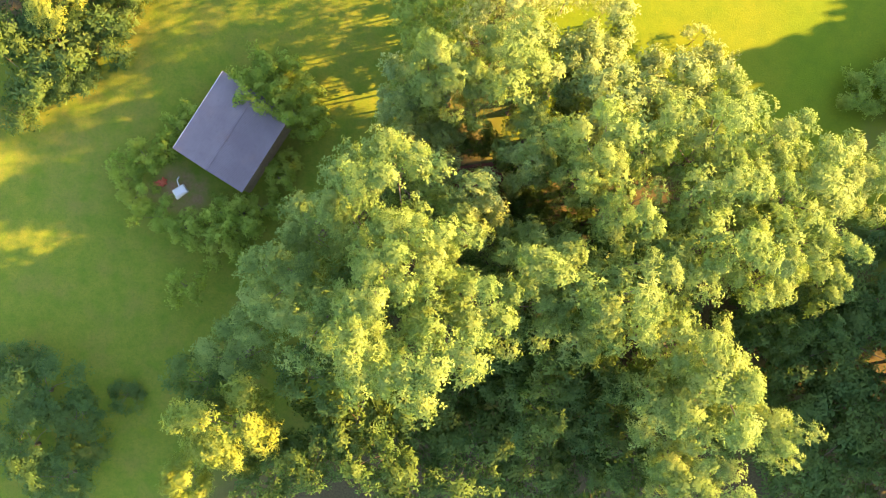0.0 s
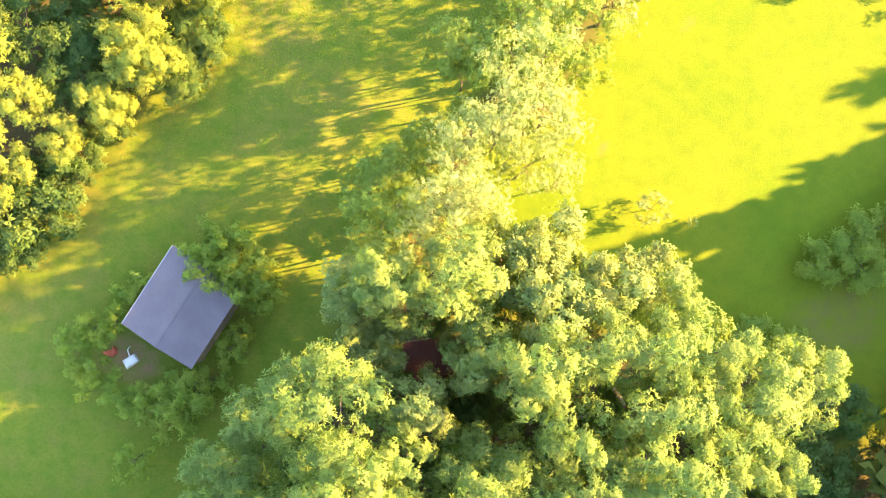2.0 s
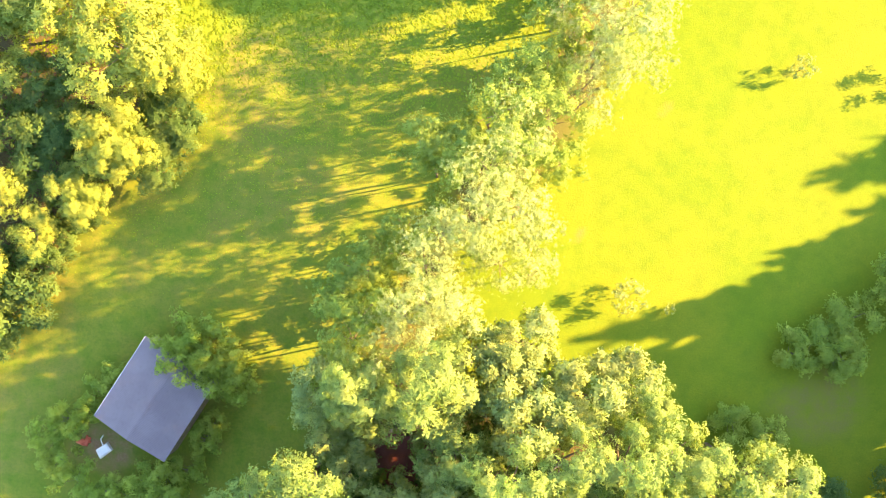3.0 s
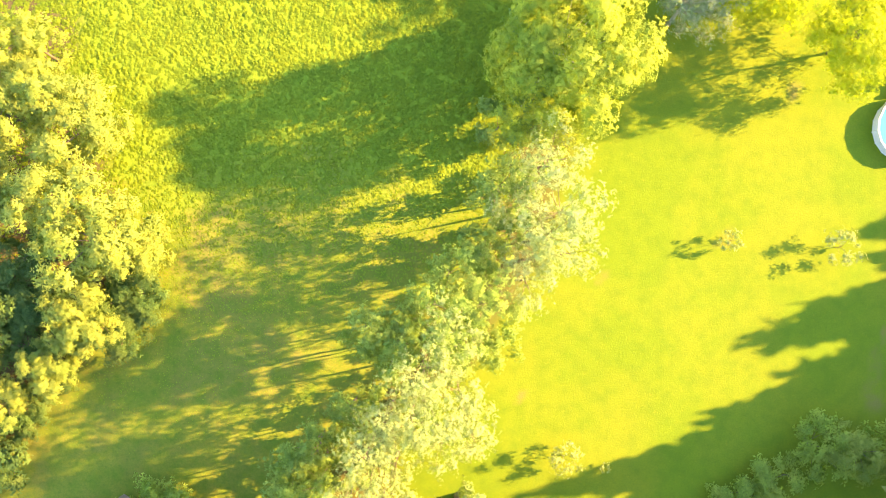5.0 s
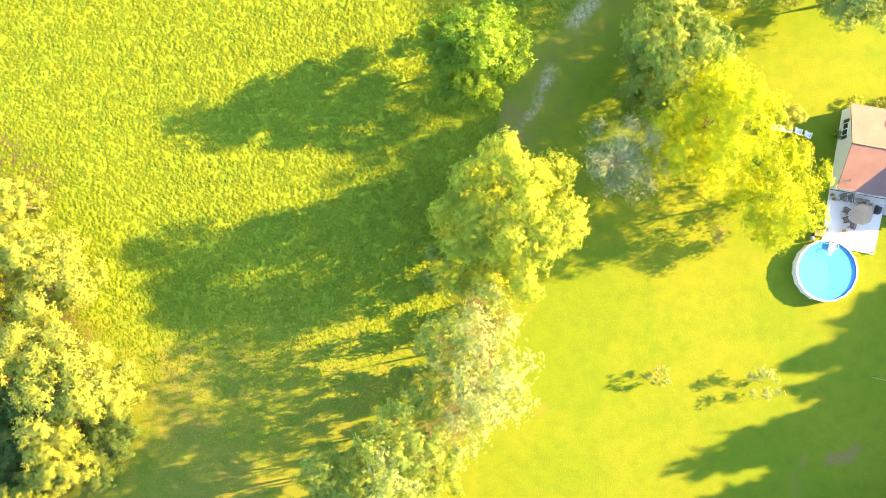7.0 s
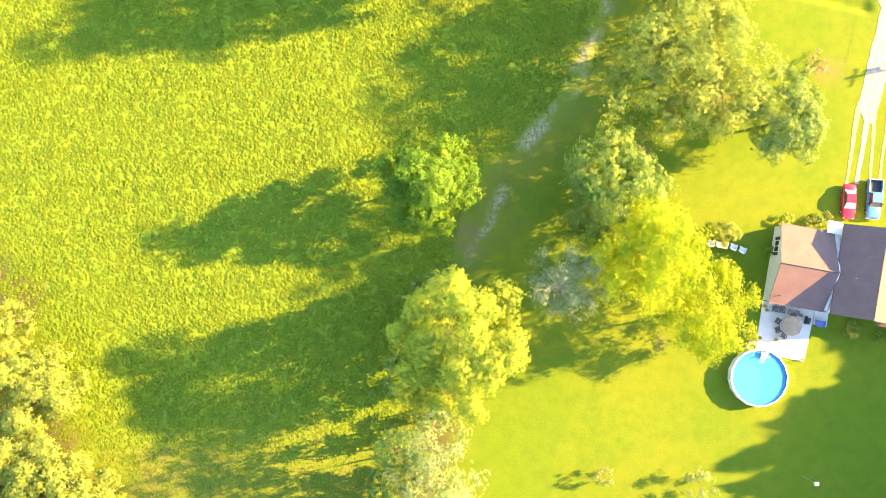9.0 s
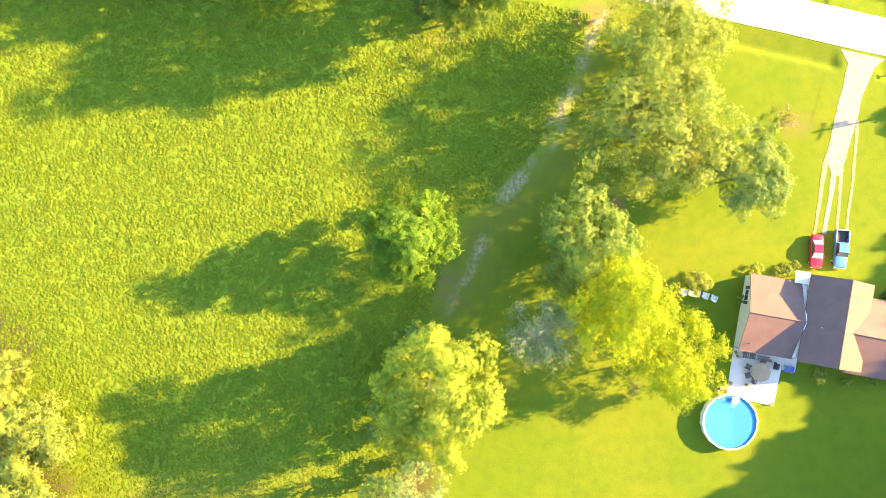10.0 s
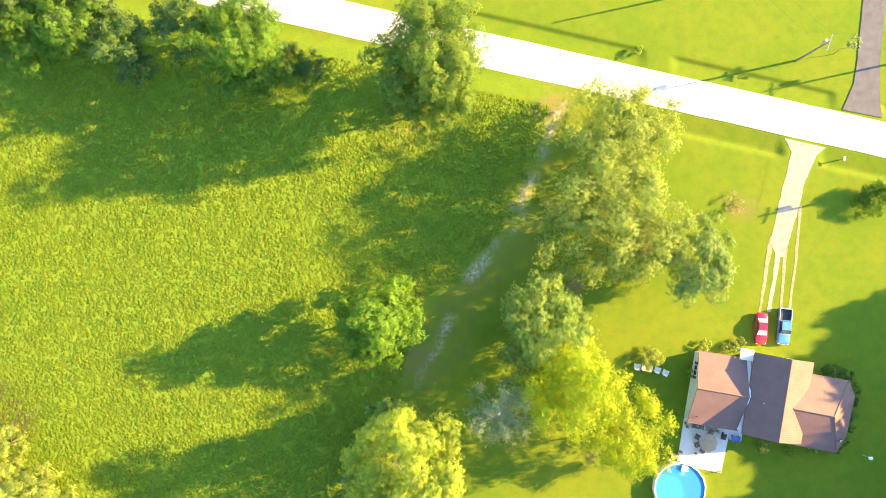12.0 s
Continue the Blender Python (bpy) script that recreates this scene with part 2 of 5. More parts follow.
DIRT = [((-26.2, 7.2), 3.6, 2.6, 1.0), ((-11, 44), 4.5, 8, 0.15), ((-8, 33), 7, 6, 0.12), ((-37, 12), 7, 9, 0.1), ((46, 11), 5, 4, 0.35), ((66.9, 36.4), 2.0, 0.7, 1.0), ((62.5, 35.9), 0.8, 0.6, 0.7), ((61.4, 32.6), 1.0, 2.4, 0.25), ((61.4, 29.4), 1.4, 2.2, 0.35), ((64.8, 28.3), 2.0, 1.2, 0.5),
        ((29, 76.5), 3, 2, 0.6), ((50.8, 87.0), 1.6, 1.6, 0.9), ((74.2, 97.5), 2.6, 2.0, 0.4), ((47.5, 113), 3.2, 1.8, 0.75), ((28, 111), 5, 2.5, 0.55),
        ((52.6, 62.6), 1.0, 0.8, 0.5), ((44.6, 46.0), 1.2, 0.9, 0.5), ((28.8, 78.8), 2.4, 1.2, 0.5), ((26, 108), 4, 3, 0.35), ((62, 94), 3, 3, 0.45), ((31, 42), 0.5, 0.5, 0.5), ((21.8, 29), 0.5, 0.5, 0.6)]
for (cx, cy), rx, ry, k in DIRT:
    dirt = np.maximum(dirt, k * (1 - soft(np.hypot((GX - cx + 0.5 * wob * min(rx, 2) / 2) / rx, (GY - cy + 0.5 * wob * min(rx, 2) / 2) / ry), 0.55, 1.15)))
stony = np.clip(1 - soft(dist_line(GX, GY, TRACK) + 0.25 * wob, 0.2, 1.25), 0, 1) * soft(rough_noise(GX, GY, 3.4, 9) + 0.5 * rough_noise(GX, GY, 1.3, 19), 0.0, 0.45)
worn = 0.42 * (1 - soft(dist_line(GX, GY, TRACK) + 0.8 * wob, 1.0, 5.5))
dirt = np.maximum(dirt, 0.5 * worn)
for key, arr in (("meadow", meadow), ("west", west), ("litter", litter), ("dirt", dirt), ("stony", stony)):
    at = ground_me.attributes.new(key, "FLOAT", "POINT")
    at.data.foreach_set("value", arr.astype(np.float32).ravel())


def ground_material():
    m, nt, p = nodes_of("grass_ground")
    pos = position(nt)

    def attr(key):
        a = nt.nodes.new("ShaderNodeAttribute")
        a.attribute_name = key
        return a.outputs["Fac"]

    broad, mid, fine = noise_node(nt, 0.07, 4, 0.6, pos), noise_node(nt, 0.6, 5, 0.6, pos), noise_node(nt, 5.0, 4, 0.7, pos)
    c = mix(nt, ramp(nt, broad, 0.40, 0.60), LAWN_A, LAWN_B)
    c = mix(nt, mul(nt, ramp(nt, mid, 0.42, 0.72), 0.5), c, LAWN_C)
    wst = mix(nt, ramp(nt, mid, 0.35, 0.65), WEST_A, WEST_B)
    c = mix(nt, attr("west"), c, wst)
    md = mix(nt, ramp(nt, mid, 0.35, 0.65), (0.132, 0.212, 0.017), (0.178, 0.248, 0.019))
    c = mix(nt, attr("meadow"), c, md)
    c = mix(nt, mul(nt, ramp(nt, fine, 0.35, 0.8), 0.42), c, (0.05, 0.10, 0.010))
    weed = noise_node(nt, 1.7, 6, 0.75, pos)
    c = mix(nt, mul(nt, ramp(nt, weed, 0.60, 0.74), 0.45), c, (0.055, 0.105, 0.010))
    c = mix(nt, mul(nt, ramp(nt, weed, 0.42, 0.30), 0.35), c, (0.21, 0.20, 0.02))
    clump = noise_node(nt, 2.6, 5, 0.7, pos)
    c = mix(nt, mul(nt, attr("meadow"), mul(nt, ramp(nt, clump, 0.44, 0.64), 0.22)), c, (0.065, 0.13, 0.010))
    dry = noise_node(nt, 0.28, 4, 0.6, pos)
    c = mix(nt, mul(nt, attr("west"), mul(nt, ramp(nt, dry, 0.50, 0.68), 0.42)), c, (0.175, 0.150, 0.036))
    c = mix(nt, mul(nt, attr("west"), mul(nt, ramp(nt, clump, 0.48, 0.66), 0.4)), c, (0.055, 0.115, 0.016))
    soil = mix(nt, ramp(nt, fine, 0.3, 0.7), (0.17, 0.100, 0.055), (0.25, 0.165, 0.095))
    c = mix(nt, mul(nt, attr("dirt"), ramp(nt, mid, 0.3, 0.62)), c, soil)
    leaf = mix(nt, ramp(nt, fine, 0.3, 0.7), (0.055, 0.045, 0.025), (0.10, 0.09, 0.04))
    c = mix(nt, attr("litter"), c, leaf)
    grit = mix(nt, ramp(nt, fine, 0.3, 0.7), (0.28, 0.235, 0.17), (0.42, 0.365, 0.28))
    c = mix(nt, mul(nt, attr("stony"), ramp(nt, weed, 0.40, 0.60)), c, grit)
    nt.links.new(c, p.inputs["Base Color"])
    p.inputs["Roughness"].default_value = 0.95
    p.inputs["Specular IOR Level"].default_value = 0.1
    lumps = nt.nodes.new("ShaderNodeMath")
    lumps.operation = "MULTIPLY_ADD"
    nt.links.new(mul(nt, attr("meadow"), clump), lumps.inputs[0])
    lumps.inputs[1].default_value = 1.5
    nt.links.new(fine, lumps.inputs[2])
    bump(nt, p, lumps.outputs[0], 0.45, 0.06)
    return m


ground_me.materials.append(ground_material())
tagged(new("ground", ground_me), "sunlit green lawn, rough meadow and shaded woodland floor", "ground", kind="structure")

# ---- road, driveways ----
CONCRETE = plain("pale_concrete", (0.60, 0.585, 0.55), (0.70, 0.685, 0.65), 0.5, 0.85, relief=0.2, fine=9.0)
PALE_ROAD = plain("pale_asphalt", (0.50, 0.49, 0.47), (0.58, 0.57, 0.54), 0.3, 0.9, relief=0.3, fine=12.0)
GRAVEL = plain("gravel", (0.25, 0.225, 0.18), (0.38, 0.35, 0.295), 1.2, 0.95, relief=0.8, fine=14.0)
WORN = plain("worn_track", (0.20, 0.185, 0.085), (0.34, 0.30, 0.20), 1.6, 0.95, relief=0.8, fine=10.0)
ASPHALT = plain("grey_asphalt", (0.078, 0.080, 0.094), (0.118, 0.120, 0.136), 0.7, 0.9, relief=0.3, fine=14.0)


def ribbon(name, left, right, z, thick, mat, label, category, wobble=0.0, steps=4):
    """A strip between two edges given point by point, finely stepped, with thickness."""
    rng = random.Random(name)
    L, R = [], []
    for k in range(len(left) - 1):
        for s in range(steps):
            t = s / steps
            for edge, store in ((left, L), (right, R)):
                (x0, y0), (x1, y1) = edge[k], edge[k + 1]
                store.append((x0 + (x1 - x0) * t + rng.uniform(-wobble, wobble), y0 + (y1 - y0) * t + rng.uniform(-wobble, wobble)))
    L.append(left[-1])
    R.append(right[-1])
    b = bmesh.new()
    rows = [[b.verts.new((*L[i], z - thick)), b.verts.new((*L[i], z)), b.verts.new((*R[i], z)), b.verts.new((*R[i], z - thick))] for i in range(len(L))]
    for r0, r1 in zip(rows, rows[1:]):
        for k in range(3):
            b.faces.new((r0[k], r1[k], r1[k + 1], r0[k + 1]))
    b.faces.new(rows[0])
    b.faces.new(rows[-1][::-1])
    bmesh.ops.recalc_face_normals(b, faces=b.faces[:])
    ob = part(name, b, mat, None)
    return tagged(ob, label, category, kind="structure")


ribbon("road", ROAD_S, [(x + 0.9, y + ROAD_W) for x, y in ROAD_S], 0.05, 0.5, PALE_ROAD, "pale sun-bleached asphalt country road between grass verges", "road", 0.06, 12)
ribbon("driveway", [(81.1, 108.1), (82.0, 106.3), (81.4, 103.8), (80.3, 99.8), (79.5, 96.3), (78.8, 93.4), (79.5, 91.0)], [(87.0, 106.8), (85.6, 105.6), (84.8, 103.8), (83.8, 101.6), (82.9, 98.0), (81.9, 94.8), (80.6, 91.0)], 0.03, 0.3, GRAVEL, "worn pale gravel driveway leading to the house", "driveway", 0.07, 10)
ribbon("wheel_track", [(78.7, 94.0), (78.2, 92.4), (77.7, 88.45), (76.75, 82.8)], [(79.4, 94.0), (79.0, 92.4), (78.2, 88.45), (77.15, 82.8)], 0.027, 0.3, WORN, "worn gravel wheel track in the grass", "driveway", 0.07, 12)
ribbon("wheel_track", [(79.5, 92.4), (79.0, 88.45), (78.05, 83.1)], [(80.4, 92.4), (79.65, 88.45), (78.6, 83.1)], 0.025, 0.3, GRAVEL, "worn gravel wheel track in the grass", "driveway", 0.07, 12)
ribbon("wheel_track", [(80.6, 92.8), (80.3, 88.45), (79.9, 83.3)], [(81.2, 92.8), (80.75, 88.45), (80.25, 83.3)], 0.022, 0.3, WORN, "worn gravel wheel track in the grass", "driveway", 0.07, 12)
ribbon("wheel_track", [(82.9, 98.4), (82.15, 90.5), (81.15, 83.5)], [(83.35, 98.4), (82.55, 90.5), (81.5, 83.5)], 0.023, 0.3, WORN, "worn gravel wheel track in the grass", "driveway", 0.07, 12)
ribbon("paved_driveway", [(89.5, 112.2), (91.2, 116.0), (91.8, 119.5), (92.9, 129.0), (94.0, 145.0)], [(95.2, 111.0), (94.9, 114.0), (95.1, 119.0), (96.2, 129.0), (97.6, 145.0)], 0.10, 0.6, ASPHALT, "grey asphalt driveway north of the road", "driveway", 0.05, 8)


# ---- plants ----
def unit(v):
    return v / np.maximum(np.linalg.norm(v, axis=-1, keepdims=True), 1e-9)


def leaf_sprays(lobes, per, size, rng, shell=(0.72, 1.06), droop=0.0, ragged=0.5):
    """Sprigs over the skins of uneven lobes: each a small cupped rosette of pointed leaves on one stalk."""
    verts, normals = [], []
    for cx, cy, cz, r in lobes:
        n = max(5, int(per * (r / LOBE_REF) ** 2 / 6))
        d = unit(rng.normal(size=(n, 3)))
        low = d[:, 2] < -0.4
        d[low, 2] *= -1
        knob = unit(rng.normal(size=(4, 3)))
        swell = 1 + 0.28 * np.max(d @ knob.T, axis=1, keepdims=True) ** 3
        p = np.array([cx, cy, cz]) + d * (r * rng.uniform(shell[0], shell[1], (n, 1)) * swell) * np.array([1, 1, 0.85])
        out_dir = unit(np.array([cx, cy, cz - ZC]))
        nrm = unit(d + rng.normal(size=(n, 3)) * ragged * 0.8 + 0.4 * out_dir + np.array([0, 0, 0.25]))
        t = unit(np.cross(nrm, rng.normal(size=(n, 3))))
        b = np.cross(nrm, t)
        big = size * rng.uniform(0.62, 1.08, (n, 1))
        ring, soft_n = [p - nrm * big * 0.15], [unit(0.5 * nrm + 0.8 * d)]
        for k in range(LEAVES):
            a = 2 * math.pi * k / LEAVES + rng.uniform(-0.45, 0.45, (n, 1))
            way = t * np.cos(a) + b * np.sin(a)
            side = b * np.cos(a) - t * np.sin(a)
            tip = big * rng.uniform(0.75, 1.25, (n, 1))
            rise = rng.normal(0.05, 0.28, (n, 1))
            end = p + way * tip + nrm * tip * rise + np.array([0, 0, -droop]) * tip * 0.6
            for sgn in (-1, 1):
                ring.append(end + side * tip * 0.27 * sgn - way * tip * (0.30 if sgn > 0 else 0.0))
                soft_n.append(unit(0.6 * nrm - way * rise * 0.5 + 0.7 * d + 0.15 * out_dir))
        verts.append(np.stack(ring, 1))
        normals.append(np.stack(soft_n, 1))
    v, vn = np.concatenate(verts), np.concatenate(normals)
    keep = v[:, :, 2].min(axis=1) > 0.08
    v, vn = v[keep], vn[keep]
    fan = np.array([(0, 1 + 2 * k, 2 + 2 * k) for k in range(LEAVES)])
    faces = (np.arange(len(v))[:, None, None] * (1 + 2 * LEAVES) + fan).reshape(-1, 3)
    return v.reshape(-1, 3), vn.reshape(-1, 3), faces


LEAVES = 4                  # to a sprig
LOBE_REF, ZC = 1.0, 0.0


def crown_lobes(R, D, zc, n, rng, sub=6, low=-0.8, small=(0.13, 0.22), spread=1.0, taper=0.0, hug=(0.4, 0.9)):
    """Boughs spread over an uneven rounded crown, each with its own smaller lobes; returns both."""
    boughs, lobes = [], []
    ga = math.pi * (3 - math.sqrt(5))
    off = rng.uniform(0, 6.28)
    lean = rng.uniform(-0.15, 0.15, 2) * R
    for k in range(n):
        z = 1 - (k + 0.5) / n * (1 - low)
        rad = math.sqrt(max(0, 1 - z * z)) ** 0.8 * (1 - taper * max(0, z + 0.3))
        a = off + ga * k + rng.uniform(-0.45, 0.45)
        f = (rng.uniform(0.25, 0.55) if n > 11 and k % 5 in (0, 2) else rng.uniform(0.55, 0.98)) * spread
        c = np.array([R * f * rad * math.cos(a) + lean[0] * z, R * f * rad * math.sin(a) + lean[1] * z, zc + D * f * z])
        br = R * rng.uniform(0.24, 0.42)
        boughs.append((*c, br))
        for _ in range(sub):
            d = unit(rng.normal(size=3) + np.array([0, 0, 0.5]) + 0.8 * unit(c - np.array([0, 0, zc])))
            lobes.append((*(c + d * br * rng.uniform(*hug)), R * rng.uniform(*small)))
    return boughs, lobes


def trunk_mesh(name, top, lobes, mat, girth, rng, limbs=9, twigs=0, foot=0.0):
    """A tapered, slightly bent trunk that forks into limbs reaching the lobes."""
    b = bmesh.new()
    zs = np.linspace(-0.15, top * 0.62, 6)
    bend = rng.normal(0, 0.02 * top, (6, 2)) * np.linspace(0, 1, 6)[:, None]
    pts = [(bend[i, 0], bend[i, 1], zs[i]) for i in range(6)]
    rad = [girth * (1.25 if i == 0 else 1) * (1 - 0.8 * i / 5) for i in range(6)]
    tube(pts, rad, 7, b)
    order = rng.permutation(len(lobes))[: limbs + twigs]
    for k, li in enumerate(order):
        cx, cy, cz, r = lobes[li]
        z0 = min(max(cz - math.hypot(cx, cy) * 0.8, top * 0.16), top * 0.6)
        i = min(int((z0 + 0.15) / (top * 0.62) * 5), 4)
        s = (bend[i, 0], bend[i, 1], z0)
        m = ((s[0] + cx) / 2 + rng.normal(0, 0.15), (s[1] + cy) / 2 + rng.normal(0, 0.15), (z0 + cz) / 2 - 0.06 * r)
        g = girth * ((0.26 if not twigs else 0.2) if k < limbs else 0.1)
        tube([s, m, (cx, cy, cz)], [g, g * 0.6, g * 0.15], 5, b, cap=False)
        if twigs:
            for _ in range(9):
                e = rng.normal(0, r * 0.6, 3)
                tube([(cx, cy, cz), (cx + e[0], cy + e[1], cz + abs(e[2]))], [g * 0.3, g * 0.1], 3, b, cap=False)
    me = bpy.data.meshes.new(name)
    for f in b.faces:
        f.smooth = True
    b.to_mesh(me)
    b.free()
    me.materials.append(mat)
    return me


# kind: leaves, radius, top, half depth of crown, boughs, lobes a bough, leaves a lobe, leaf size, variants, name, label
KINDS = {
    "oak": ("oak", 3.6, 26, 8.5, 15, 8, 58, 0.27, 4, "tree", "tall broadleaf woodland tree with lumpy yellow-green crown", "tree"),
    "distant_oak": ("east", 5.2, 22, 9.0, 17, 5, 13, 2.4, 3, "tree", "tall broadleaf tree of the eastern woods", "tree"),
    "ash": ("ash", 3.6, 20, 7.5, 20, 6, 56, 0.36, 2, "tree", "broadleaf woodland tree with pale green airy crown", "tree"),
    "understorey": ("understorey", 3.4, 11, 4.9, 15, 6, 38, 0.36, 3, "tree", "broadleaf tree with shade put into its dark green leaves", "tree"),
    "golden": ("golden", 3.2, 10, 4.6, 19, 6, 66, 0.26, 3, "tree", "sunlit golden-green thicket tree at field edge", "tree"),
    # scrub: the shrub's shape with shade put into the leaf colour
    "scrub": ("understorey", 2.0, 3.2, 1.6, 12, 5, 34, 0.23, 3, "shrub", "field-edge scrub with shade put into its dark green leaves", "shrub"),
    "shrub": ("shrub", 2.0, 3.2, 1.6, 12, 5, 34, 0.23, 3, "shrub", "dense leafy green shrub on the grass", "shrub"),
    "willow": ("yard_willow", 7.0, 14, 6.9, 56, 6, 68, 0.27, 3, "tree", "feathery pale green tree between meadow and house", "tree"),
    "hedge_willow": ("willow", 4.0, 16, 5.6, 15, 5, 32, 0.25, 4, "tree", "feathery pale green tree in loose hedgerow", "tree"),
    "hedge_maple": ("maple", 3.6, 15, 5.4, 14, 5, 36, 0.29, 3, "tree", "green broadleaf tree in hedgerow by lawn", "tree"),
    "maple": ("maple", 6.5, 14, 7.0, 50, 6, 70, 0.32, 2, "tree", "green broadleaf tree near the house", "tree"),
    "goldtree": ("gold", 8.0, 18, 8.0, 24, 11, 150, 0.28, 1, "tree", "large spreading golden-green tree standing in the meadow", "tree"),
    "limetree": ("lime", 5.6, 13.6, 6.2, 46, 7, 64, 0.34, 1, "tree", "round bright green tree standing alone in meadow", "tree"),
    "yellowtree": ("yellow", 7.0, 15, 6.8, 52, 6, 112, 0.24, 2, "tree", "vivid yellow-green tree beside the lawn", "tree"),
    "greytree": ("grey", 3.9, 14, 5.6, 30, 5, 56, 0.17, 1, "tree", "half-bare grey tree with dense pale twigs", "tree"),
    "roadoak": ("dusky", 6.4, 22, 10.6, 44, 6, 76, 0.36, 2, "tree", "tall dark green tree beside the road", "tree"),
    "hedge_bush": ("maple", 1.8, 5.0, 2.4, 10, 5, 26, 0.28, 2, "shrub", "upright leafy green bush under the hedgerow trees", "shrub"),
    "pole_sapling": ("willow", 0.9, 6.8, 0.95, 10, 4, 20, 0.17, 1, "sapling", "thin young tree with small crown beside utility pole", "sapling"),
    "dead_bush": ("dead", 2.0, 1.2, 0.6, 11, 4, 12, 0.16, 1, "shrub", "low dead brown bush on the house lawn", "shrub"),
    "roadside": ("roadside", 5.6, 14, 6.8, 36, 7, 74, 0.30, 2, "tree", "bright green broadleaf tree standing by the road", "tree"),
    "yard_oak": ("oak", 6.5, 14, 6.4, 36, 6, 84, 0.33, 1, "tree", "olive green broadleaf tree on house lawn", "tree"),
    "road_maple": ("dusky", 3.4, 11, 4.9, 15, 6, 48, 0.34, 2, "tree", "dark green broadleaf tree with sunlit top by road", "tree"),
    "round_bush": ("roadside", 2.4, 3.1, 1.6, 26, 6, 44, 0.20, 1, "shrub", "round dense dark green bush on the lawn", "shrub"),
    "sapling": ("willow", 1.6, 3.0, 1.25, 10, 4, 22, 0.20, 2, "sapling", "small pale young tree on open lawn", "sapling"),
}
SHELL = {"hedge_willow": (0.25, 1.6), "sapling": (0.25, 1.6), "willow": (0.25, 1.4), "goldtree": (0.6, 1.15), "limetree": (0.6, 1.12), "oak": (0.70, 1.12), "roadside": (0.66, 1.12), "roadoak": (0.66, 1.14), "round_bush": (0.6, 1.12)}   # how deep the sprigs sit in a lobe
TAPER = {"limetree": 0.55, "distant_oak": 0.6, "hedge_maple": 0.3, "oak": 0.2}      # how much a crown narrows to its top
HUG = ("oak", "goldtree", "roadside", "roadoak", "round_bush")      # crowns of close, rounded clumps
made_plants = {}


def plant_meshes(kind, variant):
    if (kind, variant) in made_plants:
        return made_plants[kind, variant]
    global LOBE_REF, ZC
    leaf, R, top, D, n, sub, per, size, _, name, _, _ = KINDS[kind]
    rng = np.random.default_rng(sum(map(ord, kind)) * 17 + variant)
    airy = kind in ("willow", "hedge_willow", "greytree", "sapling", "ash", "yellowtree")
    ZC = top - D * 0.96
    boughs, lobes = crown_lobes(R, D, ZC, n, rng, sub, -0.65 if kind in ("hedge_willow", "hedge_maple") else -0.8, (0.12, 0.19) if kind in HUG and R > 5 else (0.10, 0.17) if R > 5 else (0.14, 0.22) if kind in HUG else (0.11, 0.24), 1.05 if kind == "goldtree" else 0.95, TAPER.get(kind, 0.0), (0.65, 0.95) if kind in HUG else (0.4, 0.9))
    LOBE_REF = R * (0.135 if R > 5 else 0.175)
    shell = SHELL.get(kind, (0.3, 1.3) if airy else (0.55, 1.2))
    v, vn, faces = leaf_sprays(lobes, per * 2, size, rng, shell, 0.6 if kind in ("willow", "hedge_willow", "sapling") else 0.1)
    crown = mesh_of("crown", v, faces, LEAF[leaf], True, vn)
    girth = 0.05 if "sapling" in kind else 0.04 + top * (0.008 if "hedge" in kind else 0.013)
    bark = PALE_BARK if kind in ("greytree", "goldtree") else BARK
    trunk = trunk_mesh("trunk", top, boughs if kind != "greytree" else lobes, bark, girth, rng, min(16, n * 2 // 3), 110 if kind == "greytree" else 0)
    made_plants[kind, variant] = trunk, crown
    return trunk, crown


plant_count = 0


def plant(kind, x, y, top, r, group="", turn=None, label=""):
    """A tree or shrub of a kind with its top at that height and its crown of radius r."""
    global plant_count
    plant_count += 1
    leaf, R, T, D, n, sub, per, size, variants, name, words, cat = KINDS[kind]
    rng = random.Random(plant_count * 7 + 3)
    trunk, crown = plant_meshes(kind, rng.randrange(variants))
    a = rng.uniform(0, 360) if turn is None else turn
    z = float(ground_z(np.array([x]), np.array([y]))[0]) - 0.03
    sx, sy = r / R * rng.uniform(0.94, 1.08), r / R * rng.uniform(0.94, 1.08)
    ob = thing(name, pose(x, y, z, 0, 0, a) @ Matrix.Diagonal((sx, sy, top / T, 1)), label or words, cat, group)
    for key, me in (("trunk", trunk), ("crown", crown)):
        p = new(key, me)
        p.parent = ob
    return ob


# tall wood beside the shed
plant("oak", -3.2, 7.6, 27.3, 4.2, "woodland trees")
plant("oak", -7.3, 5.0, 23.6, 3.9, "woodland trees")
plant("oak", -11.3, 3.1, 17.4, 3.5, "woodland trees")
plant("oak", -2.6, 1.8, 29.8, 3.5, "woodland trees")
plant("oak", 2.0, 3.2, 24.8, 3.2, "woodland trees")
plant("oak", -4.6, -1.4, 29.8, 3.8, "woodland trees")
plant("oak", 0.5, -1.0, 27.3, 3.1, "woodland trees")
plant("oak", -12.6, -1.6, 18.6, 4.3, "woodland trees")
plant("oak", -9.4, -4.7, 21.1, 3.8, "woodland trees")
plant("oak", -4.6, -6.8, 29.8, 3.9, "woodland trees")
plant("oak", -0.3, -6.1, 29.8, 4.6, "woodland trees")
plant("oak", 3.3, -3.9, 27.3, 3.6, "woodland trees")
plant("oak", -15.1, -5.1, 14.9, 3.0, "woodland trees")
plant("oak", -18.7, -8.9, 12.4, 3.7, "woodland trees")
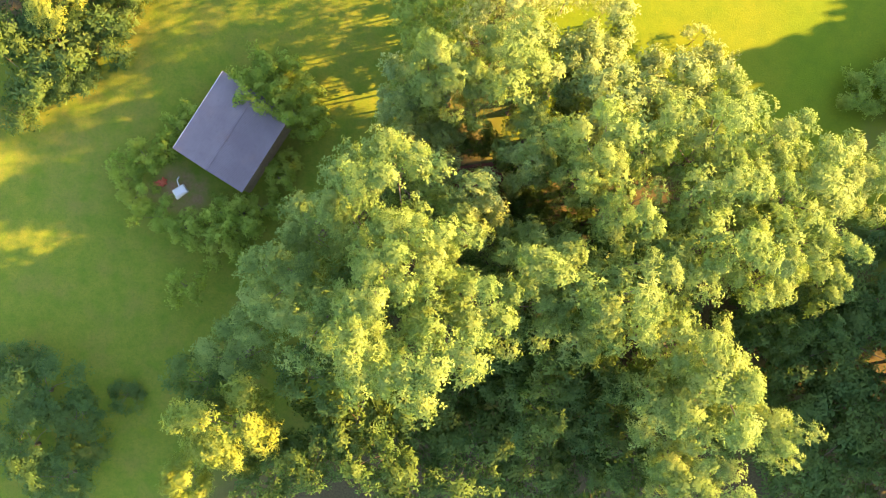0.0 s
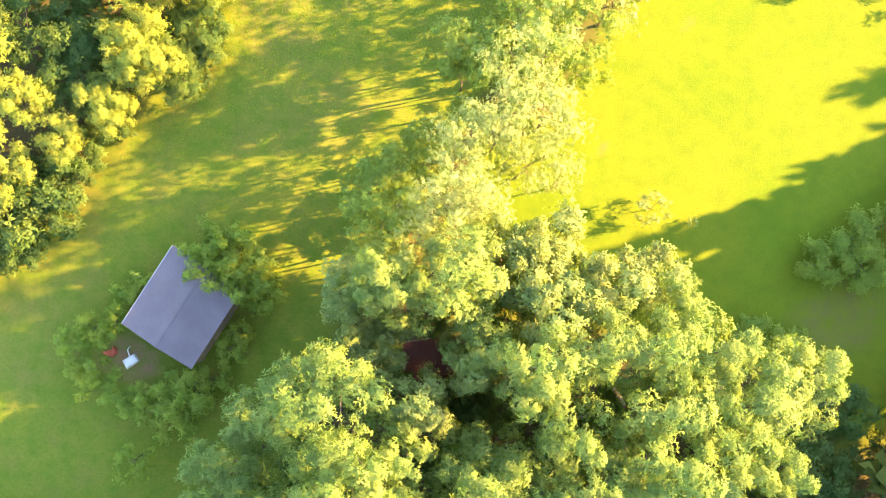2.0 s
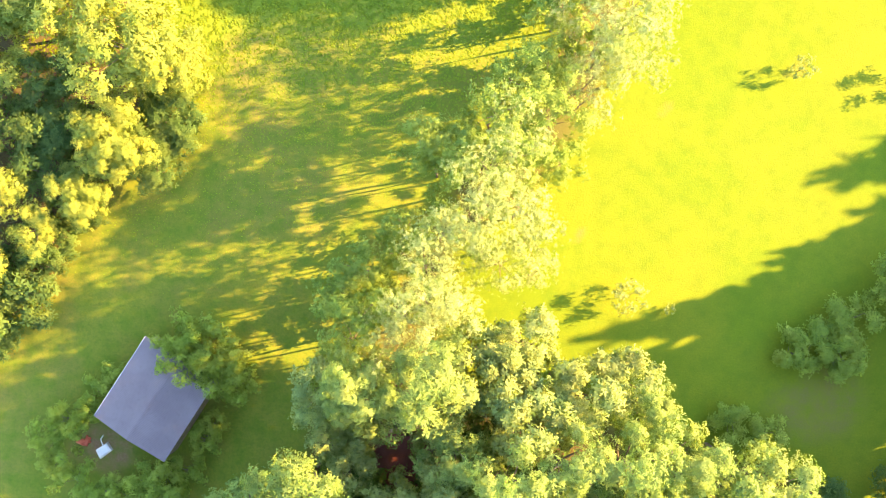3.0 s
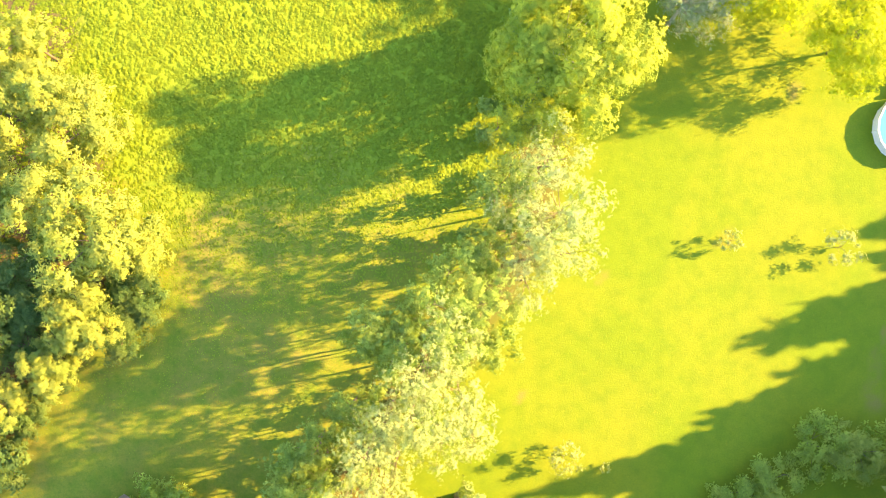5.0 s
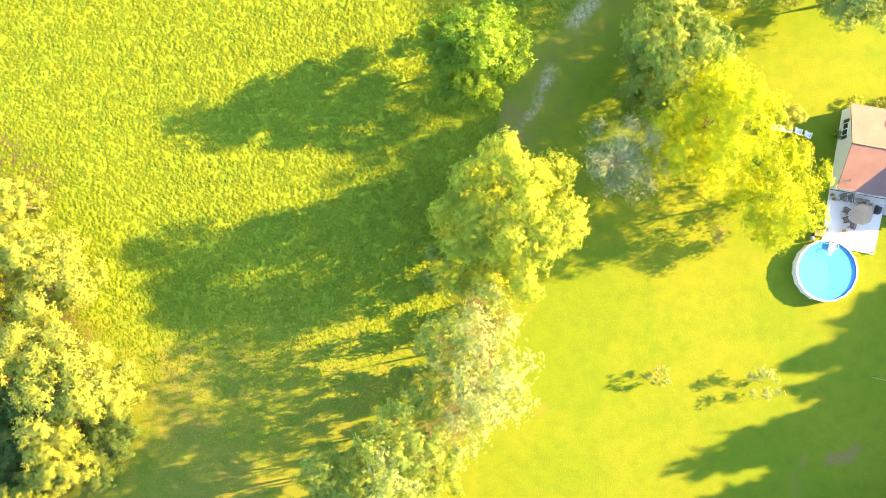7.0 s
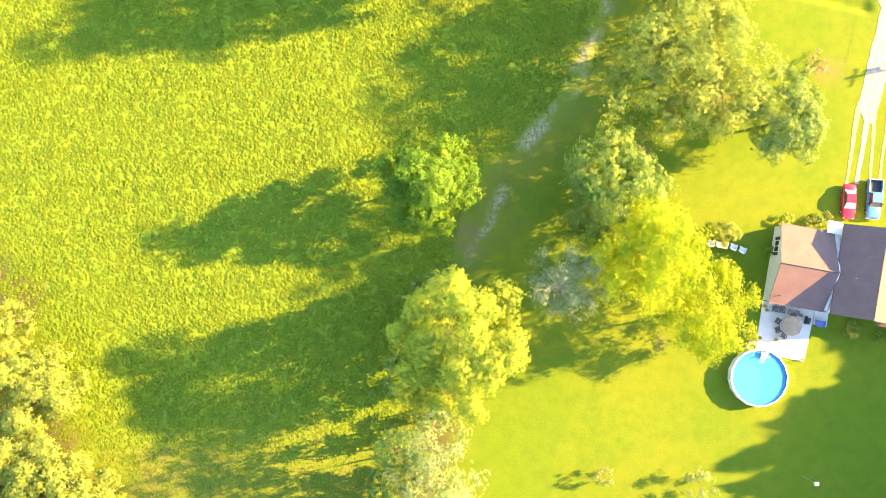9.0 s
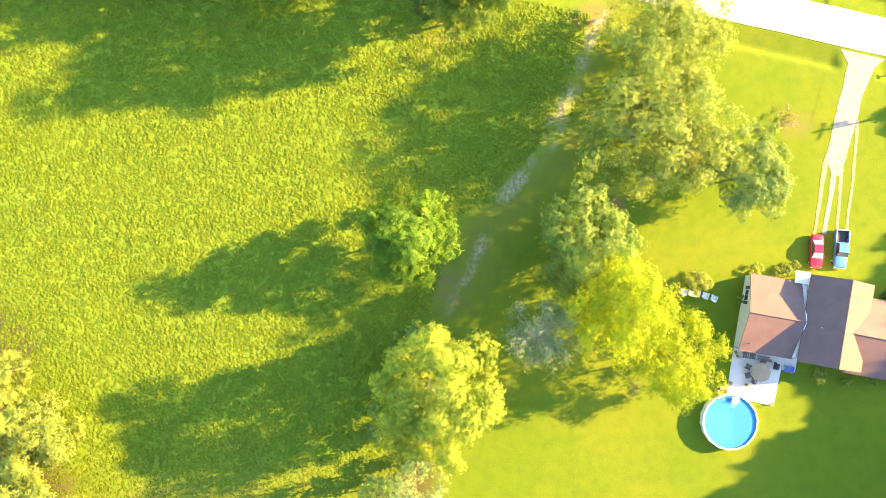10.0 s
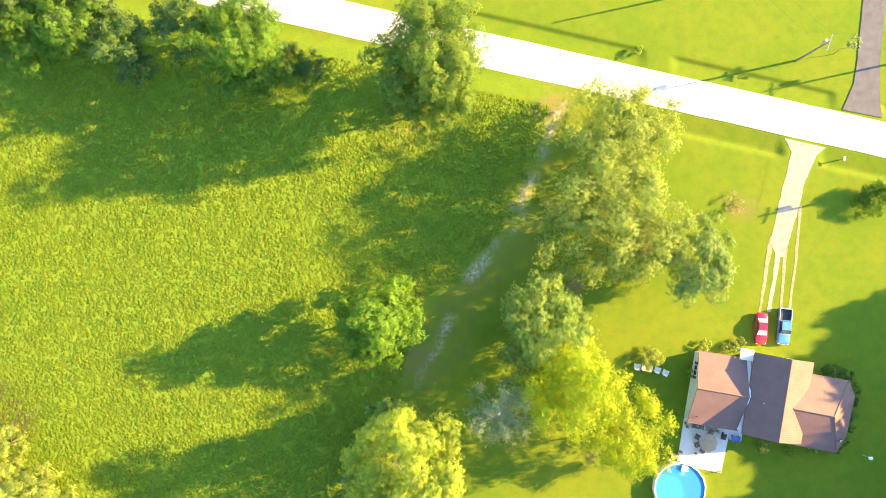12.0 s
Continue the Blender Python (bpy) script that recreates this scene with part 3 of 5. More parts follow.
plant("oak", -0.3, 15.0, 23.6, 3.2, "woodland trees")
plant("oak", 1.4, 16.4, 24.8, 3.1, "woodland trees")
plant("oak", 4.0, 15.4, 23.6, 3.3, "woodland trees")
plant("oak", 7.8, 15.7, 24.8, 4.1, "woodland trees")
plant("oak", 8.5, 10.9, 22.3, 3.2, "woodland trees")
plant("oak", 12.6, 8.8, 29.8, 3.7, "woodland trees")
plant("oak", 17.7, 9.6, 27.3, 3.6, "woodland trees")
plant("oak", 12.4, 7.0, 24.8, 3.0, "woodland trees")
plant("oak", 14.7, 3.9, 27.3, 3.1, "woodland trees")
plant("oak", 22.8, 9.5, 26.0, 4.0, "woodland trees")
plant("oak", 27.0, 9.2, 24.8, 3.6, "woodland trees")
plant("oak", 25.3, 13.3, 21.1, 2.8, "woodland trees")
plant("oak", 21.9, 4.7, 27.3, 4.0, "woodland trees")
plant("oak", 26.1, 5.7, 24.8, 2.7, "woodland trees")
plant("oak", 30.7, 5.4, 24.8, 4.7, "woodland trees")
plant("oak", 31.1, 1.9, 24.8, 3.2, "woodland trees")
plant("oak", 34.8, 7.4, 22.3, 3.8, "woodland trees")
plant("oak", 26.8, 3.0, 23.6, 2.2, "woodland trees")
plant("oak", 10.5, 0.2, 26.0, 4.1, "woodland trees")
plant("oak", 8.0, 1.1, 22.3, 3.3, "woodland trees")
plant("oak", 14.3, -3.1, 26.0, 3.8, "woodland trees")
plant("oak", 18.9, -0.2, 26.0, 3.6, "woodland trees")
plant("oak", 22.2, 0.6, 27.3, 4.0, "woodland trees")
plant("oak", 27.4, -1.5, 23.6, 3.3, "woodland trees")
plant("oak", 18.2, -4.2, 22.3, 3.3, "woodland trees")
plant("oak", 9.5, -3.8, 21.1, 3.4, "woodland trees")
plant("oak", 12.9, -6.6, 19.8, 3.3, "woodland trees")
plant("oak", 20.5, -7.2, 23.6, 3.8, "woodland trees")
plant("oak", 24.1, -10.5, 24.8, 4.7, "woodland trees")
plant("oak", 20.9, -12.0, 21.1, 4.5, "woodland trees")
plant("oak", 28.0, -13.8, 22.3, 3.0, "woodland trees")
plant("oak", 20.6, -17.0, 18.6, 3.1, "woodland trees")
plant("oak", 23.0, -18.9, 18.6, 4.0, "woodland trees")
plant("oak", 34.9, -2.1, 16.1, 2.5, "woodland trees")
# lighter trees of the wood
plant("ash", 3.9, 4.6, 19.8, 2.0, "woodland trees")
plant("ash", -2.2, 14.7, 18.6, 3.0, "woodland trees")
plant("ash", 11.6, 17.3, 20.5, 4.4, "woodland trees")
plant("ash", 15.0, 18.4, 19.2, 3.4, "woodland trees")
plant("ash", 14.5, 13.8, 23.6, 3.8, "woodland trees")
plant("ash", 19.2, 14.8, 21.1, 3.9, "woodland trees")
plant("ash", 23.1, 15.8, 18.6, 3.4, "woodland trees")
# trees round the rusty roof
plant("golden", -19.1, -15.5, 14.9, 4.6, "woodland trees")
plant("golden", -23.5, -20.1, 12.4, 2.6, "woodland trees")
plant("ash", -0.1, 8.7, 17.4, 2.6, "woodland trees")
plant("ash", -1.5, 10.7, 16.1, 2.5, "woodland trees")
plant("ash", 7.7, 8.7, 21.1, 2.5, "woodland trees")
plant("ash", 3.5, 5.1, 23.6, 2.8, "woodland trees")
plant("ash", 0.9, 11.4, 16.1, 2.3, "woodland trees")
plant("understorey", 1.2, 5.2, 11.2, 2.5, "woodland trees")
plant("understorey", -1.8, 5.9, 12.4, 3.1, "woodland trees")
plant("understorey", 6.2, 3.9, 12.4, 2.5, "woodland trees")
plant("understorey", 7.9, 4.9, 13.6, 2.8, "woodland trees")
plant("understorey", 9.8, 3.9, 13.6, 2.4, "woodland trees")
plant("understorey", 6.7, 3.4, 12.4, 2.5, "woodland trees")
# lower trees of the wood, shade included in their dark leaf colour
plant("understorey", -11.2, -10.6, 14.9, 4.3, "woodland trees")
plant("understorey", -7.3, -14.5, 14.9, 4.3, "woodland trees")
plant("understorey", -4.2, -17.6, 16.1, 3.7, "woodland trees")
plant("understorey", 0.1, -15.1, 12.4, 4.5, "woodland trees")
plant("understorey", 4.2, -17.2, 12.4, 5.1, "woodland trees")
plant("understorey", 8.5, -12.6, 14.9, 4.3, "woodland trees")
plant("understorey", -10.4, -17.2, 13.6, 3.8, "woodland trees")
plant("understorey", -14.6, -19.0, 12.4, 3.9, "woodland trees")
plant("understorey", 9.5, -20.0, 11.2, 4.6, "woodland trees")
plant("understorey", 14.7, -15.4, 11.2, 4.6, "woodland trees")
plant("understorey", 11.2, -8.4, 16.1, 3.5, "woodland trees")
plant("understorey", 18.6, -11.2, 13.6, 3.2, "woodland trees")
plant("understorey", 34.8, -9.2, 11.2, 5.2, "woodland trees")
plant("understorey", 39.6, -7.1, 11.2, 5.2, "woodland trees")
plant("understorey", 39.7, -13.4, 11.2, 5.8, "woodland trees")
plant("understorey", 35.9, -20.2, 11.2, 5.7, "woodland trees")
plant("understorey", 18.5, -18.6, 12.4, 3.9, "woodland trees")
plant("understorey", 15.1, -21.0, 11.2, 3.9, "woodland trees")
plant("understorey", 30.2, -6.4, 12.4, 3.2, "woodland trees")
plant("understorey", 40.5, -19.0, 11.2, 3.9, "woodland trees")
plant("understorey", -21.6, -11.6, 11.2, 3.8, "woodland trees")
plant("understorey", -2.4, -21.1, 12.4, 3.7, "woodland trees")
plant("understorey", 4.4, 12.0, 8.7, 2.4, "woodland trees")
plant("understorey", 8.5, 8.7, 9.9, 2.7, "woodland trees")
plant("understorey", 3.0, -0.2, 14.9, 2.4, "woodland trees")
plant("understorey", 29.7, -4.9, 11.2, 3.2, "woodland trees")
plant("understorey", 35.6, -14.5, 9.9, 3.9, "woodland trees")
# thicket along the western edge
plant("golden", -23.5, 39.9, 8.7, 3.5, "thicket trees")
plant("golden", -24.6, 36.2, 7.4, 2.2, "thicket trees")
plant("golden", -26.9, 32.3, 7.4, 2.5, "thicket trees")
plant("golden", -31.0, 29.6, 7.0, 2.5, "thicket trees")
plant("golden", -37.5, 25.5, 7.4, 3.4, "thicket trees")
plant("golden", -34.7, 33.2, 8.1, 2.9, "thicket trees")
plant("golden", -28.6, 66.0, 11.4, 3.0, "thicket trees")
plant("golden", -27.6, 61.6, 11.2, 4.0, "thicket trees")
plant("golden", -23.9, 57.0, 9.9, 5.4, "thicket trees")
plant("golden", -25.4, 50.2, 12.9, 5.2, "thicket trees")
plant("golden", -20.6, 45.7, 13.6, 5.3, "thicket trees")
plant("golden", -17.5, 44.5, 9.9, 3.1, "thicket trees")
plant("golden", -24.2, 37.9, 8.7, 3.2, "thicket trees")
plant("golden", -21.7, 37.0, 7.4, 2.4, "thicket trees")
plant("golden", -27.3, 33.0, 6.2, 2.8, "thicket trees")
plant("golden", -33.0, 50.5, 10.5, 4.6, "thicket trees")
plant("golden", -32.6, 57.5, 11.5, 4.8, "thicket trees")
plant("golden", -34.0, 63.8, 10.5, 4.2, "thicket trees")
plant("golden", -36.5, 45.5, 9.0, 4.2, "thicket trees")
plant("golden", -40.0, 52.0, 10.0, 5.0, "thicket trees")
plant("golden", -40.5, 38.5, 9.0, 4.6, "thicket trees")
plant("golden", -40.0, 31.0, 8.0, 4.2, "thicket trees")
plant("golden", -35.2, 97.5, 9.0, 3.6, "thicket trees")
# trees of the thicket whose dark leaf colour stands in for shade
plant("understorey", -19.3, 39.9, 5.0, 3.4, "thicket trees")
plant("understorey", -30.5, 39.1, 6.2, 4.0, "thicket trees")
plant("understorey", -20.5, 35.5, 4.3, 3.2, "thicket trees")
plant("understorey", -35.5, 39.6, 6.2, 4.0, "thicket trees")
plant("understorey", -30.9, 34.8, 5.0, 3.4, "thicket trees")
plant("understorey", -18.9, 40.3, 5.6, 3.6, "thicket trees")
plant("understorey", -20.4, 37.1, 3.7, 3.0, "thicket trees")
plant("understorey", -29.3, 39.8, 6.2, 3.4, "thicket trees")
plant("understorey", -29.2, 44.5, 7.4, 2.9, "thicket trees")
# scrub along the western edge, darkened by leaf colour to look shaded
plant("scrub", -33.8, 25.5, 3.1, 3.9, "scrub")
plant("scrub", -30.4, 29.2, 3.1, 2.9, "scrub")
plant("scrub", -36.3, 21.6, 3.1, 3.9, "scrub")
plant("scrub", -27.7, 31.5, 2.5, 2.1, "scrub")
plant("scrub", -37.7, 18.7, 2.7, 2.8, "scrub")
plant("scrub", -35.2, 23.8, 3.7, 3.5, "scrub")
plant("scrub", -31.5, 28.2, 4.2, 2.8, "scrub")
plant("understorey", -39.2, -13.0, 5.6, 4.0, "scrub")
plant("understorey", -40.4, -18.5, 5.6, 4.2, "scrub")
plant("understorey", -35.7, -15.3, 4.3, 2.9, "scrub")
plant("understorey", -36.6, -21.4, 5.0, 3.6, "scrub")
plant("understorey", -41.8, -10.4, 3.7, 2.8, "scrub")
plant("understorey", -34.1, -18.9, 3.1, 2.2, "scrub")
plant("scrub", -31.2, -13.5, 1.2, 2.2, "scrub")
plant("scrub", -41.5, 23.6, 6.2, 4.1, "scrub")
plant("scrub", -38.1, 22.8, 5.6, 4.8, "scrub")
plant("scrub", -33.7, 22.9, 5.0, 4.1, "scrub")
plant("scrub", -40.0, 18.9, 5.0, 4.8, "scrub")
plant("scrub", -36.3, 19.6, 3.7, 3.1, "scrub")
plant("scrub", -41.9, 15.1, 3.7, 3.1, "scrub")
plant("scrub", -31.7, 25.6, 3.7, 2.8, "scrub")
# lone bush on the grass
plant("shrub", -25.0, -2.2, 4.5, 2.1)
# bushes round the shed
plant("shrub", -17.8, 17.5, 6.1, 2.4, "bushes round the shed")
plant("shrub", -16.2, 16.2, 6.2, 2.4, "bushes round the shed")
plant("shrub", -14.1, 15.3, 6.2, 2.4, "bushes round the shed")
plant("shrub", -16.9, 18.7, 6.0, 2.3, "bushes round the shed")
plant("shrub", -17.4, 18.3, 5.2, 2.6, "bushes round the shed")
plant("shrub", -15.5, 17.5, 5.5, 2.9, "bushes round the shed")
plant("shrub", -13.2, 16.4, 5.5, 2.9, "bushes round the shed")
plant("shrub", -12.9, 14.8, 4.2, 2.3, "bushes round the shed")
plant("shrub", -14.9, 15.3, 5.0, 2.3, "bushes round the shed")
plant("shrub", -24.8, 14.9, 3.2, 1.7, "bushes round the shed")
plant("shrub", -25.9, 13.5, 3.2, 1.8, "bushes round the shed")
plant("shrub", -27.6, 11.4, 4.0, 1.5, "bushes round the shed")
plant("shrub", -29.1, 10.9, 4.5, 2.1, "bushes round the shed")
plant("shrub", -30.3, 8.9, 4.2, 2.1, "bushes round the shed")
plant("shrub", -29.8, 6.6, 4.0, 2.1, "bushes round the shed")
plant("shrub", -28.0, 4.7, 3.7, 2.1, "bushes round the shed")
plant("shrub", -25.3, 3.5, 3.7, 2.2, "bushes round the shed")
plant("shrub", -22.8, 2.7, 3.5, 2.2, "bushes round the shed")
plant("shrub", -19.5, 5.1, 4.7, 2.5, "bushes round the shed")
plant("shrub", -19.4, 3.2, 4.5, 2.6, "bushes round the shed")
plant("shrub", -21.2, 2.2, 3.7, 2.4, "bushes round the shed")
plant("shrub", -15.8, 8.7, 3.0, 1.8, "bushes round the shed")
plant("shrub", -15.1, 9.9, 2.5, 1.6, "bushes round the shed")
plant("shrub", -17.6, 5.6, 2.5, 2.0, "bushes round the shed")
# pale trees of the hedgerow
plant("hedge_willow", 23.4, 53.3, 19.3, 3.7, "hedgerow trees")
plant("hedge_willow", 24.5, 48.2, 20.8, 4.5, "hedgerow trees")
plant("hedge_willow", 21.2, 49.4, 14.9, 3.3, "hedgerow trees")
plant("hedge_willow", 22.4, 44.0, 16.1, 3.2, "hedgerow trees")
plant("hedge_willow", 26.0, 44.5, 14.9, 3.3, "hedgerow trees")
plant("hedge_willow", 23.1, 46.0, 21.2, 3.6, "hedgerow trees")
plant("hedge_willow", 21.6, 41.8, 15.1, 3.5, "hedgerow trees")
plant("hedge_willow", 14.2, 36.7, 19.7, 3.5, "hedgerow trees")
plant("hedge_willow", 11.7, 33.7, 23.0, 3.2, "hedgerow trees")
plant("hedge_willow", 11.6, 30.5, 22.7, 3.5, "hedgerow trees")
plant("hedge_willow", 8.2, 28.8, 22.5, 3.2, "hedgerow trees")
plant("hedge_willow", 13.1, 26.0, 15.1, 3.0, "hedgerow trees")
plant("hedge_willow", 6.3, 25.6, 22.0, 2.8, "hedgerow trees")
plant("hedge_willow", 4.5, 21.4, 24.0, 3.0, "hedgerow trees")
plant("hedge_willow", 8.7, 23.1, 15.1, 3.0, "hedgerow trees")
plant("hedge_willow", 16.7, 24.9, 9.1, 2.4, "hedgerow trees")
plant("hedge_willow", 15.1, 30.8, 18.6, 3.7, "hedgerow trees")
# green trees of the hedgerow
plant("hedge_maple", 14.1, 42.5, 16.1, 3.4, "hedgerow trees")
plant("hedge_maple", 12.6, 39.5, 18.2, 4.1, "hedgerow trees")
plant("hedge_maple", 9.3, 37.0, 14.9, 3.4, "hedgerow trees")
plant("hedge_maple", 17.8, 39.3, 16.7, 3.9, "hedgerow trees")
plant("hedge_maple", 7.4, 35.0, 11.2, 3.0, "hedgerow trees")
plant("hedge_maple", 18.5, 35.3, 13.6, 2.9, "hedgerow trees")
plant("hedge_maple", 14.6, 35.8, 17.4, 3.3, "hedgerow trees")
plant("hedge_maple", 9.2, 35.7, 16.6, 3.5, "hedgerow trees")
plant("hedge_maple", 0.3, 25.1, 13.6, 2.6, "hedgerow trees")
plant("hedge_maple", 1.5, 22.3, 18.5, 2.8, "hedgerow trees")
plant("hedge_maple", -1.6, 23.0, 12.1, 2.5, "hedgerow trees")
# thinner trees between them
plant("hedge_maple", 19.1, 51.1, 13.6, 3.5, "hedgerow trees")
plant("hedge_maple", 17.4, 44.5, 13.6, 2.9, "hedgerow trees")
plant("hedge_maple", 22.6, 57.4, 11.5, 2.4, "hedgerow trees")
plant("hedge_willow", 15.7, 28.0, 14.9, 2.9, "hedgerow trees")
plant("hedge_willow", 7.8, 28.4, 21.2, 2.5, "hedgerow trees")
plant("hedge_willow", 6.4, 22.4, 25.0, 3.0, "hedgerow trees")
plant("hedge_willow", 8.2, 22.0, 25.0, 2.8, "hedgerow trees")
plant("hedge_maple", -0.5, 19.2, 17.0, 3.0, "hedgerow trees")
plant("hedge_willow", 3.4, 19.4, 21.0, 2.9, "hedgerow trees")
plant("hedge_willow", 10.5, 28.6, 22.0, 3.2, "hedgerow trees")
plant("hedge_maple", 0.8, 25.4, 13.6, 3.1, "hedgerow trees")
plant("hedge_maple", 6.2, 37.0, 15.1, 3.1, "hedgerow trees")
plant("hedge_maple", 4.2, 29.1, 12.1, 2.7, "hedgerow trees")
plant("hedge_maple", -1.2, 23.4, 13.6, 2.9, "hedgerow trees")
plant("hedge_maple", -2.8, 16.4, 12.1, 2.7, "hedgerow trees")
plant("hedge_bush", 7.4, 23.1, 3.2, 1.5, "hedgerow trees")
plant("hedge_bush", 8.0, 29.9, 6.1, 2.5, "hedgerow trees")
plant("hedge_bush", 13.6, 32.3, 4.9, 2.4, "hedgerow trees")
plant("hedge_bush", 15.2, 34.7, 3.6, 2.2, "hedgerow trees")
plant("hedge_bush", 14.8, 39.1, 6.6, 2.0, "hedgerow trees")
plant("hedge_bush", 17.4, 43.9, 7.2, 2.2, "hedgerow trees")
plant("hedge_bush", 17.0, 37.3, 4.0, 1.7, "hedgerow trees")
plant("hedge_bush", 22.6, 46.7, 9.5, 1.9, "hedgerow trees")
plant("hedge_bush", 19.2, 50.1, 7.7, 3.1, "hedgerow trees")
plant("hedge_bush", 23.3, 54.9, 6.1, 3.0, "hedgerow trees")
plant("hedge_bush", 19.4, 58.3, 4.3, 2.8, "hedgerow trees")
plant("hedge_bush", 23.5, 59.7, 8.2, 2.5, "hedgerow trees")
plant("hedge_bush", 23.6, 63.1, 6.6, 2.2, "hedgerow trees")
plant("hedge_bush", 23.7, 66.9, 8.5, 3.4, "hedgerow trees")
plant("hedge_bush", 11.8, 27.3, 6.6, 1.5, "hedgerow trees")
# three bushes added to block low sun that striped the grass with trunk shadows
plant("hedge_bush", -0.6, 21.2, 5.5, 2.3, "hedgerow trees")
plant("hedge_bush", 1.2, 23.6, 5.0, 2.2, "hedgerow trees")
plant("hedge_bush", 4.2, 27.0, 5.5, 2.4, "hedgerow trees")
plant("hedge_bush", 3.4, 21.7, 5.3, 2.5, "hedgerow trees")
plant("hedge_bush", 18.0, 45.1, 5.4, 3.0, "hedgerow trees")
plant("hedge_bush", 23.6, 61.9, 9.0, 3.2, "hedgerow trees")
plant("hedge_bush", 24.2, 69.3, 8.5, 3.2, "hedgerow trees")
plant("hedge_bush", 13.8, 35.7, 4.5, 1.8, "hedgerow trees")
# spreading tree
plant("goldtree", 25.1, 64.5, 18.8, 8.2)
# lone round tree
plant("limetree", 23.4, 82.9, 15.0, 6.2)
# trees between meadow and house
plant("willow", 54.3, 108.6, 14.9, 6.3, "yard trees")
plant("willow", 58.9, 108.2, 12.4, 5.0, "yard trees")
plant("willow", 54.5, 101.5, 16.1, 7.4, "yard trees")
plant("willow", 52.0, 95.9, 13.6, 7.6, "yard trees")
plant("willow", 58.6, 93.6, 13.0, 5.6, "yard trees")
plant("yard_oak", 66.3, 90.6, 12.5, 5.9, "yard trees")
plant("maple", 45.3, 82.9, 15.5, 6.2, "yard trees")
# two unseen low crowns added to block sun beneath the taller ones
plant("maple", 44.3, 81.6, 7.5, 4.6, "yard trees")
plant("yellowtree", 48.0, 73.0, 7.5, 4.6, "yard trees")
plant("maple", 42.3, 77.5, 11.0, 3.2, "yard trees")
plant("yellowtree", 48.3, 74.3, 18.0, 6.5, "yard trees")
plant("yellowtree", 56.4, 66.9, 11.8, 5.7, "yard trees")
plant("greytree", 38.6, 70.1, 14.3, 4.5, "yard trees")
# trees by the road
plant("roadoak", 30.3, 117.6, 25.0, 7.0, "roadside trees")
plant("roadoak", 30.2, 112.2, 23.5, 4.6, "roadside trees")
plant("roadside", 4.6, 120.6, 16.5, 6.0, "roadside trees")
plant("roadside", 5.2, 117.4, 10.5, 4.6, "roadside trees")
plant("understorey", -11.8, 121.2, 12.5, 4.4, "roadside trees", label="dense dark blue-green tree by the road verge")
plant("understorey", -11.2, 118.6, 6.5, 3.2, "roadside trees", label="dense dark blue-green tree by the road verge")
plant("roadside", -19.0, 123.6, 13.0, 5.2, "roadside trees")
plant("roadside", -26.4, 121.5, 12.0, 4.8, "roadside trees")
plant("understorey", -4.6, 123.4, 12.0, 4.4, "roadside trees")
plant("understorey", -16.5, 125.2, 12.0, 4.8, "roadside trees")
plant("understorey", -27.0, 126.5, 13.0, 5.2, "roadside trees")
plant("scrub", 9.2, 119.8, 3.4, 3.0, "roadside trees")
plant("scrub", 12.6, 118.4, 2.2, 2.2, "roadside trees")
plant("road_maple", 28.6, 115.4, 8.0, 4.2, "roadside trees")
plant("road_maple", 33.0, 116.6, 8.5, 4.0, "roadside trees")
plant("scrub", 25.4, 113.8, 2.6, 2.4, "roadside trees")
# garden shrubs and saplings
plant("golden", 76.8, 64.2, 1.7, 1.15)
plant("shrub", 80.7, 63.5, 1.2, 0.8)
plant("shrub", 84.2, 63.5, 1.2, 0.7)
plant("shrub", 68.8, 78.2, 1.2, 1.0)
plant("shrub", 66.9, 74.6, 1.2, 0.8)
for u, w, r in ((11.6, -0.9, 0.9), (13.0, -0.8, 1.1), (14.5, -1.3, 1.2), (15.4, -2.9, 1.2), (15.9, -4.7, 1.1), (15.8, -6.5, 1.0), (15.6, -8.3, 1.0), (15.3, -10.0, 0.9), (14.6, -11.6, 0.8)):
    q = pose(74.74, 77.74, 0.0, 0, 0, -10.3) @ Vector((u, w, 0))
    plant("scrub", q.x, q.y, 1.5 + 0.5 * r, r, "bushes along the house", label="dark green clipped bush against the house wall")
plant("shrub", 59.8, 121.1, 1.5, 0.8)
plant("round_bush", 93.0, 99.5, 3.2, 2.5)
plant("dead_bush", 73.3, 98.6, 1.2, 1.9)
plant("golden", 73.0, 78.4, 1.2, 0.9)
plant("golden", 71.6, 78.0, 1.0, 0.7)
plant("golden", 74.0, 78.9, 1.1, 0.7)
plant("golden", 61.0, 76.9, 2.1, 1.7)
plant("pole_sapling", 88.4, 120.4, 6.8, 0.9)
plant("sapling", 26.5, 22.7, 3.5, 1.9)
plant("sapling", 31.0, 21.4, 1.2, 0.6)
plant("sapling", 44.8, 46.0, 2.6, 1.3)
plant("sapling", 56.8, 45.3, 3.2, 1.9)
plant("shrub", 46.1, 18.7, 2.7, 3.2)
plant("shrub", 43.2, 17.0, 2.5, 2.5)
plant("shrub", 48.2, 16.4, 3.0, 2.8)
plant("shrub", 48.9, 20.4, 3.0, 3.5)
plant("shrub", 36.9, 10.1, 2.2, 2.5)
plant("shrub", 40.3, 8.9, 2.2, 2.5)
plant("golden", 57.1, 23.9, 6.2, 3.2)
plant("shrub", 53.0, 24.2, 5.0, 3.7)
plant("shrub", 60.9, 22.9, 5.0, 3.7)
# low trees filling gaps in the wood
plant("understorey", 11.7, 11.6, 12.0, 3.2, "woodland trees")
plant("understorey", 50.2, -1.6, 9.0, 3.6, "woodland trees")
